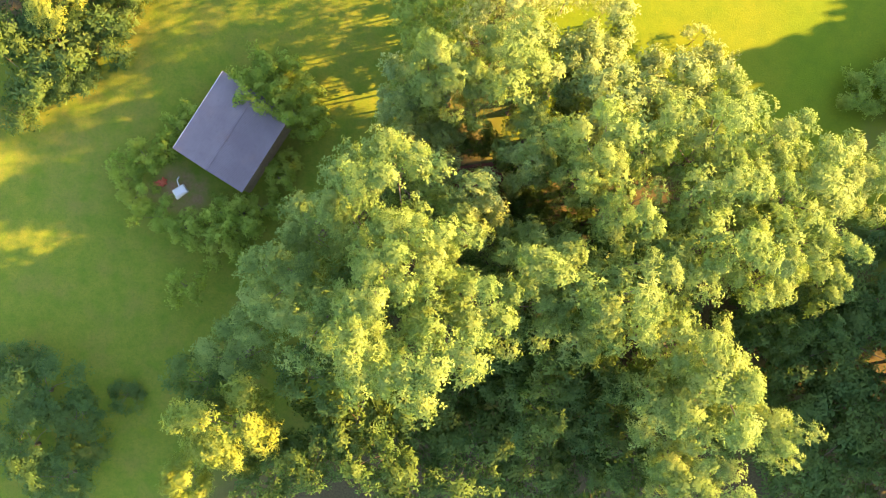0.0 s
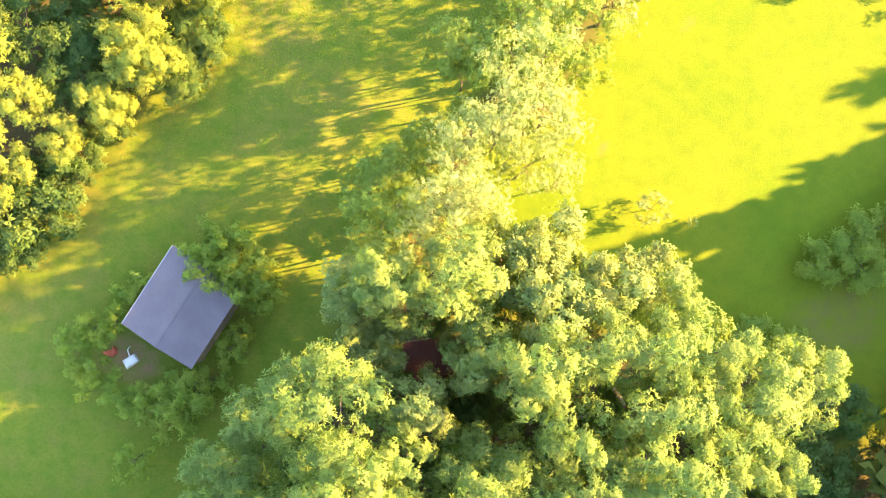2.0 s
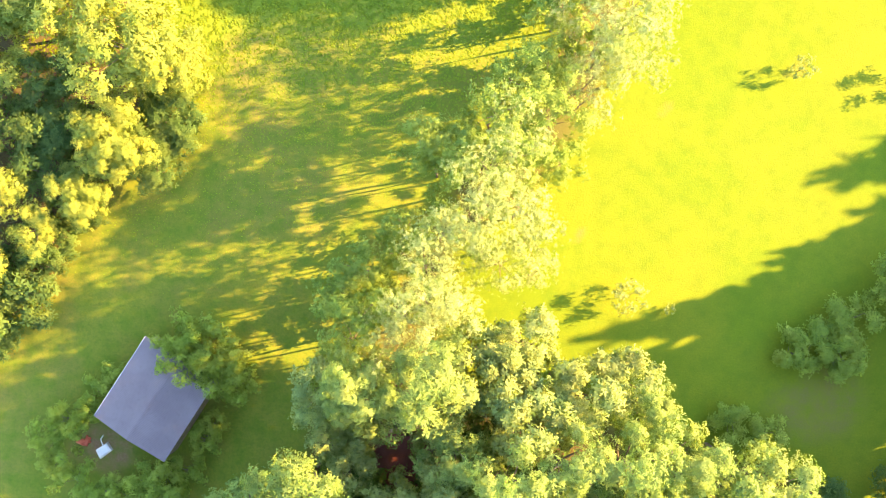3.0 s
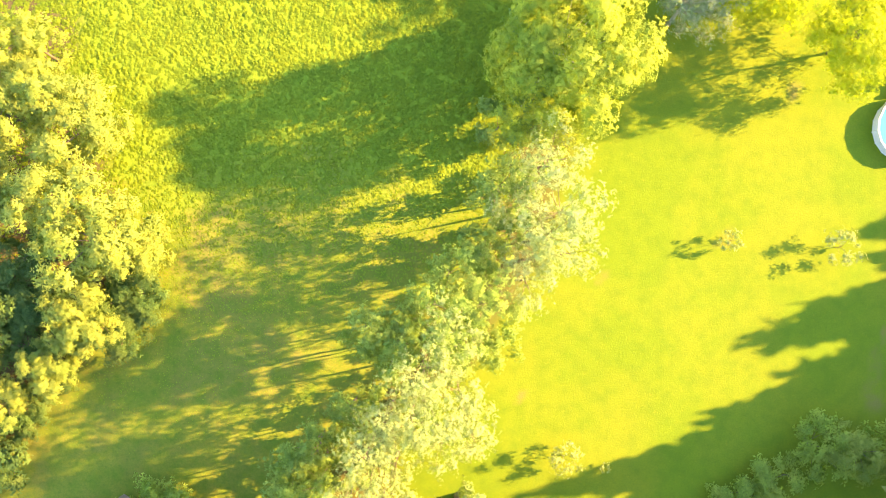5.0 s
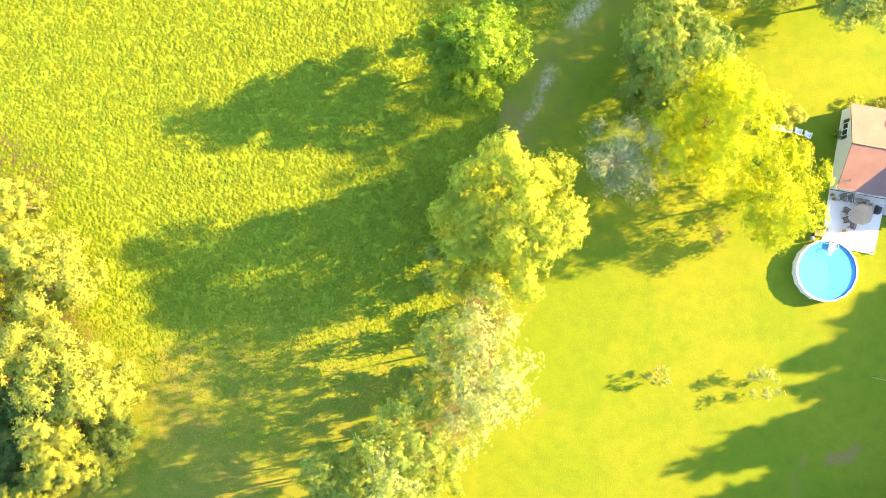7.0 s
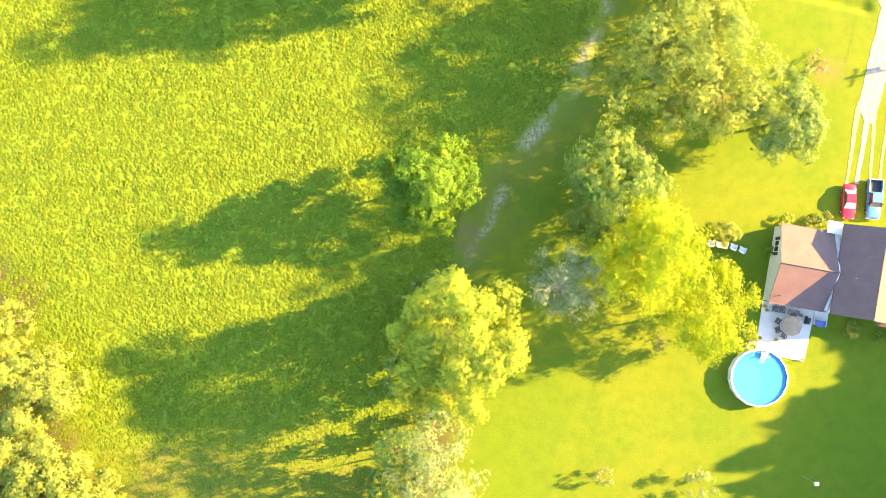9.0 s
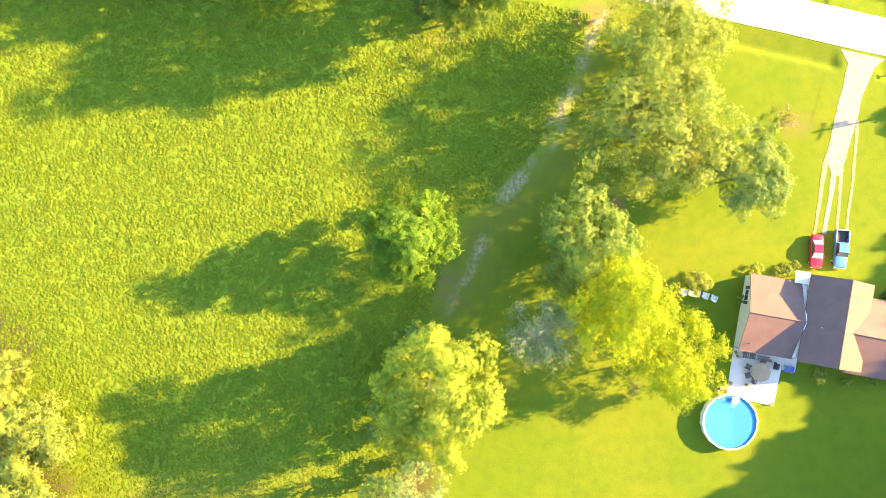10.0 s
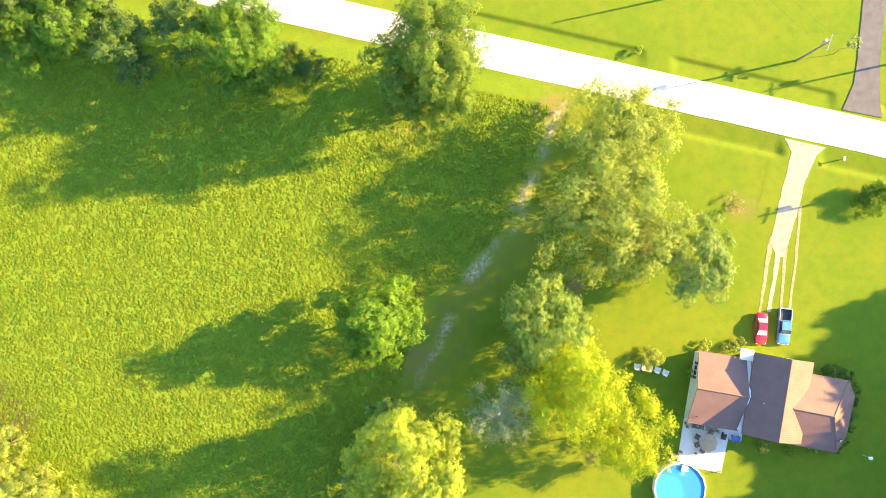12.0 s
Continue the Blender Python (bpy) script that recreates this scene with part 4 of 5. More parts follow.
plant("understorey", 47.5, -10.1, 9.0, 3.8, "woodland trees")

# woods east of the lawn, whose long shadows lie across it
rng = random.Random(5)
EDGE_TREES = EAST_EDGE + [((a[0] + b[0]) / 2 + 0.6, (a[1] + b[1]) / 2, (a[2] + b[2]) / 2 - 1.4) for a, b in zip(EAST_EDGE, EAST_EDGE[1:])]
for x, y, h in EDGE_TREES:
    for row in range(2):
        plant("distant_oak", x + row * 8.5 + rng.uniform(-1.5, 1.5), y - row * 4.5 + rng.uniform(-1.5, 1.5), h * rng.uniform(0.86, 1.06) - row * 1.0, rng.uniform(2.8, 4.2), "eastern woods")
for k, y in enumerate(range(46, 86, 4)):
    plant("distant_oak", 110 + 5 * (k % 2) + rng.uniform(-1, 1), y + rng.uniform(-1, 1), rng.uniform(16.0, 18.0) if y < 68 else rng.uniform(10.0, 11.8), rng.uniform(3.8, 5.0), "eastern woods")
for x in (135, 143, 151):
    for y in range(58, 92, 5):
        plant("distant_oak", x + (y - 69) * 0.35 + rng.uniform(-1.5, 1.5), y + rng.uniform(-1.5, 1.5), rng.uniform(25.5, 27.5), rng.uniform(5.0, 6.2), "eastern woods")
for x, y, h in ((60, 5, 17), (64, 10, 18), (67, 15, 18), (70, 8, 20), (62, 17, 15)):
    plant("distant_oak", x, y, h, 4.6, "eastern woods")
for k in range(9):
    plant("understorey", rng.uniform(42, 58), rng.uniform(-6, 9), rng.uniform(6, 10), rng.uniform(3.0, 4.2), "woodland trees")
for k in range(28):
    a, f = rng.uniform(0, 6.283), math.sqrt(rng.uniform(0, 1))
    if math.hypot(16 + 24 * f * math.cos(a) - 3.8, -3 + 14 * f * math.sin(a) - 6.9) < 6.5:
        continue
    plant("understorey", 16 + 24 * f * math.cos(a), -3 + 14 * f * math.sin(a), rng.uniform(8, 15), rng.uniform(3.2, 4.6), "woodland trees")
for k in range(16):
    plant("distant_oak", rng.uniform(48, 72), rng.uniform(-32, 4), rng.uniform(19, 24), rng.uniform(3.6, 4.8), "woodland trees")

# ---- rough meadow grass: leaning tufts ----
def meadow_grass():
    """Tufts, each of blades that lean outwards from one crown, in thick and thin patches."""
    rng = np.random.default_rng(11)

    def tufts(n, blades, tall, wide, south, east, apart):
        x, y = rng.uniform(-36, 54, n), rng.uniform(22, 122, n)
        hx = np.interp(y, *HEDGE_X)
        keep = (x < hx + east + 2 * rough_noise(x, y, 5, 2)) & (road_off(x, y) < -3.5) & (rng.uniform(0, 1, n) < soft(y, *south)) & (dist_line(x, y, TRACK) > apart + rng.uniform(0, 1.6, n))
        x, y = x[keep], y[keep]
        m = len(x)
        young = 0.4 + 0.6 * soft(y, 34, 62)
        h = young ** 1.6 * tall * (1 + 0.35 * rough_noise(x, y, 0.9, 4) + 0.2 * rough_noise(x, y, 6.0, 8)) * rng.uniform(0.8, 1.2, m)
        z = ground_z(x, y) - 0.01
        rows = [np.stack([x, y, z + h * 0.9], -1)]
        for k in range(blades):
            a = 2 * math.pi * k / blades + rng.uniform(-0.5, 0.5, m)
            reach, half = young * wide * rng.uniform(0.6, 1.3, m), young * wide * rng.uniform(0.3, 0.55, m)
            foot = np.stack([x + np.cos(a) * reach, y + np.sin(a) * reach, z + h * rng.uniform(0.05, 0.5, m)], -1)
            side = np.stack([-np.sin(a) * half, np.cos(a) * half, np.zeros(m)], -1)
            rows += [foot - side, foot + side]
        fan = np.array([(0, 1 + 2 * k, 2 + 2 * k) for k in range(blades)])
        return np.stack(rows, 1).reshape(-1, 3), (np.arange(m)[:, None, None] * (1 + 2 * blades) + fan).reshape(-1, 3)

    v, f = tufts(TUFTS, 5, 0.085, 0.21, (22, 34), -1, 0.5)
    v2, f2 = tufts(CLUMPS, 7, 0.13, 0.30, (44, 62), -1.5, 0.8)
    me = mesh_of("meadow_grass", np.concatenate([v, v2]), np.concatenate([f, f2 + len(v)]), LEAF["grass"])
    tagged(new("meadow_grass", me), "rough uncut yellow-green meadow grass in tufts", "grass", kind="stuff")


meadow_grass()

# ---- materials of built things ----
WHITE = plain("white_paint", (0.74, 0.74, 0.73), (0.82, 0.82, 0.81), 1.0, 0.55, fine=20.0)
SIDING = plain("white_siding", (0.72, 0.73, 0.74), (0.80, 0.81, 0.82), 0.8, 0.6, fine=12.0)
DARK = plain("dark_plastic", (0.03, 0.03, 0.035), (0.06, 0.06, 0.065), 3.0, 0.6)
WOOD = plain("weathered_wood", (0.20, 0.15, 0.11), (0.30, 0.25, 0.20), 2.0, 0.85, relief=0.4)
STEEL = plain("galvanised_steel", (0.45, 0.46, 0.48), (0.58, 0.59, 0.60), 3.0, 0.4, metal=0.7)
RUBBER = plain("tyre_rubber", (0.02, 0.02, 0.02), (0.035, 0.035, 0.035), 6.0, 0.85)
CHROME = plain("bright_metal", (0.6, 0.6, 0.62), (0.7, 0.7, 0.72), 3.0, 0.25, metal=0.9)
BEIGE = plain("beige_canvas", (0.33, 0.235, 0.155), (0.40, 0.29, 0.195), 2.0, 0.9, fine=30.0)
RED_PAINT = plain("red_car_paint", (0.46, 0.012, 0.045), (0.52, 0.02, 0.06), 2.0, 0.25, spec=0.6)
BLUE_PAINT = plain("blue_car_paint", (0.06, 0.20, 0.42), (0.08, 0.25, 0.48), 2.0, 0.28, spec=0.6)
BLUE_PLASTIC = plain("blue_plastic", (0.12, 0.19, 0.48), (0.16, 0.24, 0.55), 3.0, 0.5)
LAMP_RED = plain("red_lens", (0.4, 0.01, 0.01), (0.5, 0.02, 0.02), 3.0, 0.2)
LAMP_CLEAR = plain("clear_lens", (0.7, 0.7, 0.7), (0.8, 0.8, 0.8), 3.0, 0.15)
MESH = plain("grey_brown_metal", (0.12, 0.105, 0.09), (0.19, 0.165, 0.145), 4.0, 0.6)
CLAY = plain("terracotta", (0.35, 0.16, 0.09), (0.42, 0.20, 0.12), 4.0, 0.85)


def glass_material():
    m, nt, p = nodes_of("window_glass")
    v = objspace(nt)
    f = noise_node(nt, 1.5, 2, 0.5, v)
    nt.links.new(mix(nt, f, (0.02, 0.025, 0.03), (0.05, 0.06, 0.07)), p.inputs["Base Color"])
    p.inputs["Roughness"].default_value = 0.08
    p.inputs["Specular IOR Level"].default_value = 0.8
    return m


GLASS = glass_material()
# opaque pale car glass: sky reflection and sunshade are put into the colour
SHEEN_GLASS = plain("car_glass_painted_sheen", (0.42, 0.44, 0.46), (0.58, 0.60, 0.62), 3.0, 0.12)


def ribbed_roof_material(name, along, spacing, depth):
    """Faded red-brown metal sheets with narrow ribs running down the slope; along: the axis across the ribs."""
    m, nt, p = nodes_of(name)
    v = objspace(nt)
    wv = nt.nodes.new("ShaderNodeTexWave")
    wv.bands_direction, wv.wave_profile = along, "SIN"
    wv.inputs["Scale"].default_value = 0.314 / spacing
    wv.inputs["Distortion"].default_value = 0.0
    nt.links.new(v, wv.inputs["Vector"])
    rib = ramp(nt, wv.outputs["Fac"], 0.62, 0.95)
    f1, f2 = noise_node(nt, 0.45, 4, 0.6, v), noise_node(nt, 9, 4, 0.65, v)
    c = mix(nt, ramp(nt, f1, 0.35, 0.68), (0.156, 0.099, 0.092), (0.190, 0.123, 0.115))
    c = mix(nt, mul(nt, ramp(nt, f2, 0.45, 0.8), 0.3), c, (0.18, 0.108, 0.092))
    c = mix(nt, mul(nt, rib, depth), c, (0.150, 0.085, 0.072))
    nt.links.new(c, p.inputs["Base Color"])
    p.inputs["Roughness"].default_value = 0.72
    p.inputs["Specular IOR Level"].default_value = 0.25
    bump(nt, p, wv.outputs["Fac"], depth, 0.03)
    return m


ROOF_NS = ribbed_roof_material("ribbed_roof_sheets", "Y", 0.26, 0.30)
ROOF_EW = ribbed_roof_material("ribbed_roof_sheets_fine", "X", 0.20, 0.09)
RIDGE = plain("ridge_metal", (0.17, 0.10, 0.085), (0.21, 0.13, 0.11), 2.0, 0.7)


def sheet_roof_material(name, a, b, rust):
    """Corrugated metal: fine ribs, dull stains and rust runs."""
    m, nt, p = nodes_of(name)
    v = objspace(nt)
    wv = nt.nodes.new("ShaderNodeTexWave")
    wv.inputs["Scale"].default_value = 2.2
    wv.inputs["Distortion"].default_value = 0.2
    nt.links.new(v, wv.inputs["Vector"])
    f1, f2 = noise_node(nt, 0.35, 5, 0.6, v), noise_node(nt, 3.0, 5, 0.7, v)
    c = mix(nt, ramp(nt, f1, 0.35, 0.65), a, b)
    c = mix(nt, mul(nt, ramp(nt, f2, 0.55, 0.8), 0.5), c, rust)
    nt.links.new(c, p.inputs["Base Color"])
    p.inputs["Roughness"].default_value = 0.6
    p.inputs["Metallic"].default_value = 0.15
    bump(nt, p, wv.outputs["Fac"], 0.25, 0.02)
    return m


TIN = sheet_roof_material("grey_tin", (0.125, 0.100, 0.112), (0.155, 0.128, 0.140), (0.092, 0.068, 0.068))
RUST = sheet_roof_material("rusty_tin", (0.12, 0.032, 0.024), (0.16, 0.045, 0.034), (0.08, 0.035, 0.026))


def loft(sections, bm=None):
    """A closed skin through rings of equally many points."""
    b = bm or bmesh.new()
    rings = [[b.verts.new(p) for p in s] for s in sections]
    n = len(rings[0])
    for r0, r1 in zip(rings, rings[1:]):
        for k in range(n):
            b.faces.new((r0[k], r0[(k + 1) % n], r1[(k + 1) % n], r1[k]))
    b.faces.new(rings[0])
    b.faces.new(rings[-1])
    bmesh.ops.recalc_face_normals(b, faces=b.faces[:])
    return b


# ---- house ----
def window(parent, x, y, z, w, h, facing, shutters=False):
    """A framed window on a wall that looks along facing ('w', 'e', 'n' or 's')."""
    turn = {"s": 0, "e": 90, "n": 180, "w": -90}[facing]
    win = new("window")
    win.parent = parent
    win.matrix_local = pose(x, y, z, 0, 0, turn)
    tagged(win, "white-framed window with dark panes")
    fr = box(-w / 2, w / 2, -0.05, 0.02, 0, 0.07)
    box(-w / 2, w / 2, -0.05, 0.02, h - 0.07, h, 0, fr)
    for cx in (-w / 2 + 0.035, 0, w / 2 - 0.035):
        box(cx - 0.035, cx + 0.035, -0.05, 0.02, 0.07, h - 0.07, 0, fr)
    part("window_frame", fr, WHITE, win)
    part("window_sill", box(-w / 2 - 0.06, w / 2 + 0.06, -0.12, -0.05, -0.05, 0.0), WHITE, win)
    for cx in (-w / 4, w / 4):
        part("pane", box(cx - w / 4 + 0.035, cx + w / 4 - 0.035, -0.02, 0.0, 0.07, h - 0.07), GLASS, win)
    if shutters:
        for s in (-1, 1):
            part("shutter", box(s * (w / 2 + 0.25) - 0.2, s * (w / 2 + 0.25) + 0.2, -0.06, -0.01, 0, h), DARK, win, "dark louvred shutter")
    return win


HOUSE = pose(74.74, 77.74, 0.0, 0, 0, -10.3)


def house():
    h = thing("house", HOUSE, "single-storey white house with red-brown ribbed roofs", "house")
    # west wing: gable to the west
    wing = bmesh.new()
    pent = [(-11.0, 0.0), (-1.4, 0.0), (-1.4, 2.65), (-6.2, 4.45), (-11.0, 2.65)]
    loft([[(-7.0, y, z) for y, z in pent], [(0.15, y, z) for y, z in pent]], wing)
    part("wall", wing, SIDING, h, "white clapboard wall of the west wing")
    main = bmesh.new()
    pent = [(0.35, 0.0), (7.9, 0.0), (7.9, 3.95), (3.95, 6.6), (0.35, 3.95)]
    loft([[(x, -11.05, z) for x, z in pent], [(x, -0.3, z) for x, z in pent]], main)
    part("wall", main, SIDING, h, "white clapboard wall of the main block")
    part("wall", prism([(7.9, -11.4), (13.6, -11.5), (14.45, -9.3), (14.8, -3.8), (13.8, -2.0), (7.9, -1.9)], 0, 2.9), SIDING, h, "white clapboard wall of the east wing")
    # roofs, each slope a slab
    T = 0.14
    part("roof", slab([(-7.35, -1.2, 2.75), (-7.35, -6.2, 4.6), (0.0, -6.2, 4.6), (-0.55, -1.2, 2.75)], T), ROOF_EW, h, "red-brown ribbed slope")
    part("roof", slab([(-7.35, -6.203, 4.6), (-7.35, -11.2, 2.75), (-0.35, -11.2, 2.75), (0.0, -6.203, 4.6)], T), ROOF_EW, h, "red-brown ribbed slope")
    part("roof", slab([(0.0, 0.0, 4.0), (0.0, -11.4, 4.0), (3.95, -11.4, 6.8), (3.95, 0.0, 6.8)], T), ROOF_NS, h, "red-brown ribbed slope with vent pipe")
    part("roof", slab([(3.953, 0.0, 6.8), (3.953, -11.4, 6.8), (8.25, -11.4, 4.0), (8.25, 0.0, 4.0)], T), ROOF_NS, h, "red-brown ribbed slope")
    A, B, C, D, E, F = (6.3, -1.6, 3.0), (14.0, -1.66, 3.0), (15.15, -3.7, 3.0), (14.85, -9.4, 3.0), (13.85, -11.9, 3.0), (6.3, -11.8, 3.0)
    R1, R2 = (4.9, -6.6, 5.7), (11.4, -6.7, 5.7)
    for corners in ([A, B, R2, R1], [B, C, R2], [C, D, R2], [D, E, R2], [E, F, R1, R2]):
        part("roof", slab(corners[::-1], T), ROOF_EW, h, "red-brown ribbed hip slope")
    for a, b in (((-7.35, -6.2, 4.62), (0.0, -6.2, 4.62)), ((3.95, -11.4, 6.82), (3.95, 0.0, 6.82)), ((5.7, -6.61, 5.72), (11.4, -6.7, 5.72)), ((11.4, -6.7, 5.72), (14.0, -1.66, 3.02)), ((11.4, -6.7, 5.72), (13.85, -11.9, 3.02))):
        part("ridge_cap", tube([a, b], [0.09, 0.09], 6), RIDGE, h)
    for y0, y1, x, z in ((-11.4, 0.0, -0.03, 3.93), (-11.4, 0.0, 8.28, 3.93)):
        part("gutter", box(x - 0.06, x + 0.06, y0, y1, z - 0.12, z), RIDGE, h, "brown metal gutter")
    for y in (-1.16, -11.24):
        part("gutter", box(-7.35, -0.1, y - 0.06, y + 0.06, 2.62, 2.74), RIDGE, h, "brown metal gutter")
    part("vent_pipe", tube([(1.7, -6.6, 4.95), (1.7, -6.6, 5.6)], [0.06, 0.06], 8), STEEL, h, "short roof vent pipe")
    part("vent_pipe", tube([(-6.3, -10.2, 3.1), (-6.3, -10.2, 3.5)], [0.05, 0.05], 8), DARK, h, "short roof vent pipe")
    dish = tube([(13.6, -10.0, 3.4), (13.6, -10.0, 3.9)], [0.03, 0.03], 6)
    tube([(13.62, -10.0, 3.9), (13.75, -10.1, 3.98)], [0.02, 0.36], 14, dish)
    part("satellite_dish", dish, WHITE, h, "small white dish on the roof")
    part("porch_roof", slab([(-1.6, 0.25, 2.85), (-1.6, -1.35, 3.0), (0.3, -1.35, 3.0), (0.3, 0.25, 2.85)], 0.1), WHITE, h, "flat white porch roof")
    for x in (-1.5, 0.2):
        part("porch_post", box(x - 0.05, x + 0.05, 0.1, 0.2, 0, 2.76), WHITE, h)
    window(h, -7.02, -4.0, 1.0, 1.5, 1.3, "w", True)
    for x in (-5.2, -2.4):
        window(h, x, -11.02, 1.0, 1.2, 1.2, "s")
    for x in (1.8, 5.8):
        window(h, x, -11.07, 1.0, 1.3, 1.3, "s")
        window(h, x, -0.28, 1.0, 1.3, 1.3, "n")
    window(h, 10.4, -11.47, 0.9, 1.5, 1.3, "s")
    window(h, 10.6, -1.93, 0.9, 1.5, 1.3, "n")
    door = part("door", box(-4.2, -3.3, -11.06, -10.98, 0.1, 2.1, 0.01), WHITE, h, "white back door onto the patio")
    part("door_handle", tube([(-3.42, -11.06, 1.05), (-3.42, -11.13, 1.05)], [0.03, 0.03], 8), STEEL, door)
    return h


house()
patio = prism([(-6.95, -17.7), (-0.5, -17.95), (-0.2, -11.1), (-7.0, -11.1)], -0.2, 0.12)
bmesh.ops.bevel(patio, geom=patio.edges[:], offset=0.02, segments=1, affect="EDGES")
pat = part("patio", patio, CONCRETE, None)
pat.matrix_world = HOUSE
tagged(pat, "pale concrete patio slab behind the house", "patio", kind="structure")
pad = part("step_slab", box(-0.2, 1.6, -13.0, -11.1, -0.2, 0.16, 0.02), CONCRETE, None)
pad.matrix_world = HOUSE
tagged(pad, "pale concrete step slab beside the patio", "patio", kind="structure")


# ---- swimming pool ----
def pool():
    R, H, N = 3.65, 1.32, 18
    p = thing("swimming_pool", pose(64.82, 58.31, 0, 0, 0, 4), "round above-ground swimming pool with white walls and blue water", "pool")
    pts = lambda r, z: [(r * math.cos(2 * math.pi * k / N), r * math.sin(2 * math.pi * k / N), z) for k in range(N)]
    wall = bmesh.new()
    rings = [[wall.verts.new(q) for q in pts(r, z)] for r, z in ((R - 0.06, 0.0), (R, 0.0), (R, H - 0.06), (R - 0.06, H - 0.06))]
    for i in range(4):
        for k in range(N):
            wall.faces.new((rings[i][k], rings[i][(k + 1) % N], rings[(i + 1) % 4][(k + 1) % N], rings[(i + 1) % 4][k]))
    bmesh.ops.recalc_face_normals(wall, faces=wall.faces[:])
    part("wall", wall, WHITE, p, "white metal pool wall")
    liner, nt, bs = nodes_of("pool_liner")
    f = noise_node(nt, 0.8, 3, 0.5, objspace(nt))
    nt.links.new(mix(nt, f, (0.05, 0.30, 0.60), (0.07, 0.35, 0.66)), bs.inputs["Base Color"])
    bs.inputs["Roughness"].default_value = 0.5
    inner = bmesh.new()
    r0, r1 = [inner.verts.new(q) for q in pts(R - 0.07, H - 0.07)], [inner.verts.new(q) for q in pts(R - 0.09, 0.1)]
    for k in range(N):
        inner.faces.new((r0[k], r1[k], r1[(k + 1) % N], r0[(k + 1) % N]))
    inner.faces.new(r1)
    part("liner", inner, liner, p, "light blue vinyl liner")
    water, nt, bs = nodes_of("pool_water")
    bs.inputs["Base Color"].default_value = (0.07, 0.36, 0.60, 1)
    bs.inputs["Roughness"].default_value = 0.04
    bs.inputs["IOR"].default_value = 1.33
    bs.inputs["Transmission Weight"].default_value = 0.45
    bump(nt, bs, noise_node(nt, 1.6, 3, 0.5, objspace(nt)), 0.12, 0.05)
    wb = bmesh.new()
    wb.faces.new([wb.verts.new(q) for q in pts(R - 0.075, H - 0.22)])
    wo = part("water", wb, water, p, "clear blue water")
    wo.visible_shadow = False
    for k in range(N):
        a0, a1 = 2 * math.pi * k / N, 2 * math.pi * (k + 1) / N
        q = lambda r, a, z: (r * math.cos(a), r * math.sin(a), z)
        seg = loft([[q(R - 0.14, a, H - 0.06), q(R + 0.06, a, H - 0.06), q(R + 0.06, a, H - 0.02), q(R + 0.02, a, H), q(R - 0.12, a, H), q(R - 0.14, a, H - 0.02)] for a in (a0 + 0.004, a1 - 0.004)])
        part("rim_section", seg, WHITE, p, "")
        up = tube([q(R + 0.03, a0, 0), q(R + 0.03, a0, H - 0.06)], [0.05, 0.05], 6)
        part("upright", up, WHITE, p)
        part("rim_cap", box(-0.12, 0.08, -0.09, 0.09, H - 0.015, H + 0.025, 0.015), WHITE, p).matrix_local = pose(R * math.cos(a0), R * math.sin(a0), 0, 0, 0, math.degrees(a0))
    st = thing("pool_steps", pose(65.45, 61.25, 0, 0, 0, 79), "white moulded pool entry steps at the pool rim", "pool steps")
    for k in range(3):
        part("tread", box(-0.55 - 0.3 * k, -0.25 - 0.3 * k, -0.38, 0.38, 1.12 - 0.28 * k, 1.18 - 0.28 * k, 0.01), WHITE, st)
    part("platform", box(-0.3, 0.35, -0.42, 0.42, 1.34, 1.40, 0.02), WHITE, st)
    for y in (-0.4, 0.4):
        part("handrail", tube([(-0.3, y, 1.36), (-0.3, y, 2.0), (0.1, y, 2.05), (0.35, y, 1.4)], [0.025] * 4, 6), WHITE, st)
    pump = thing("pool_pump", pose(63.5, 62.2, 0, 0, 0, 20), "grey pool filter and pump beside the wall", "pool pump")
    part("tank", loft([[(r * math.cos(a), r * math.sin(a), z) for a in (2 * math.pi * k / 12 for k in range(12))] for r, z in ((0.22, 0.02), (0.27, 0.1), (0.27, 0.6), (0.2, 0.78), (0.06, 0.84))]), STEEL, pump, smooth=True)
    part("motor", tube([(0.35, 0, 0.2), (0.85, 0, 0.2)], [0.13, 0.13], 10), DARK, pump)
    part("hose", tube([(-0.1, -0.25, 0.5), (-0.2, -0.7, 0.6), (0.1, -1.1, 0.75)], [0.04] * 3, 6), DARK, pump)
    cb = thing("storage_box", pose(64.3, 62.75, 0, 0, 0, -10), "dark storage box beside pool and patio", "storage box")
    part("body", box(-0.55, 0.55, -0.32, 0.32, 0.0, 0.6, 0.03), DARK, cb)
    part("lid", box(-0.58, 0.58, -0.35, 0.35, 0.604, 0.68, 0.03), WOOD, cb, "weathered wooden lid")


pool()


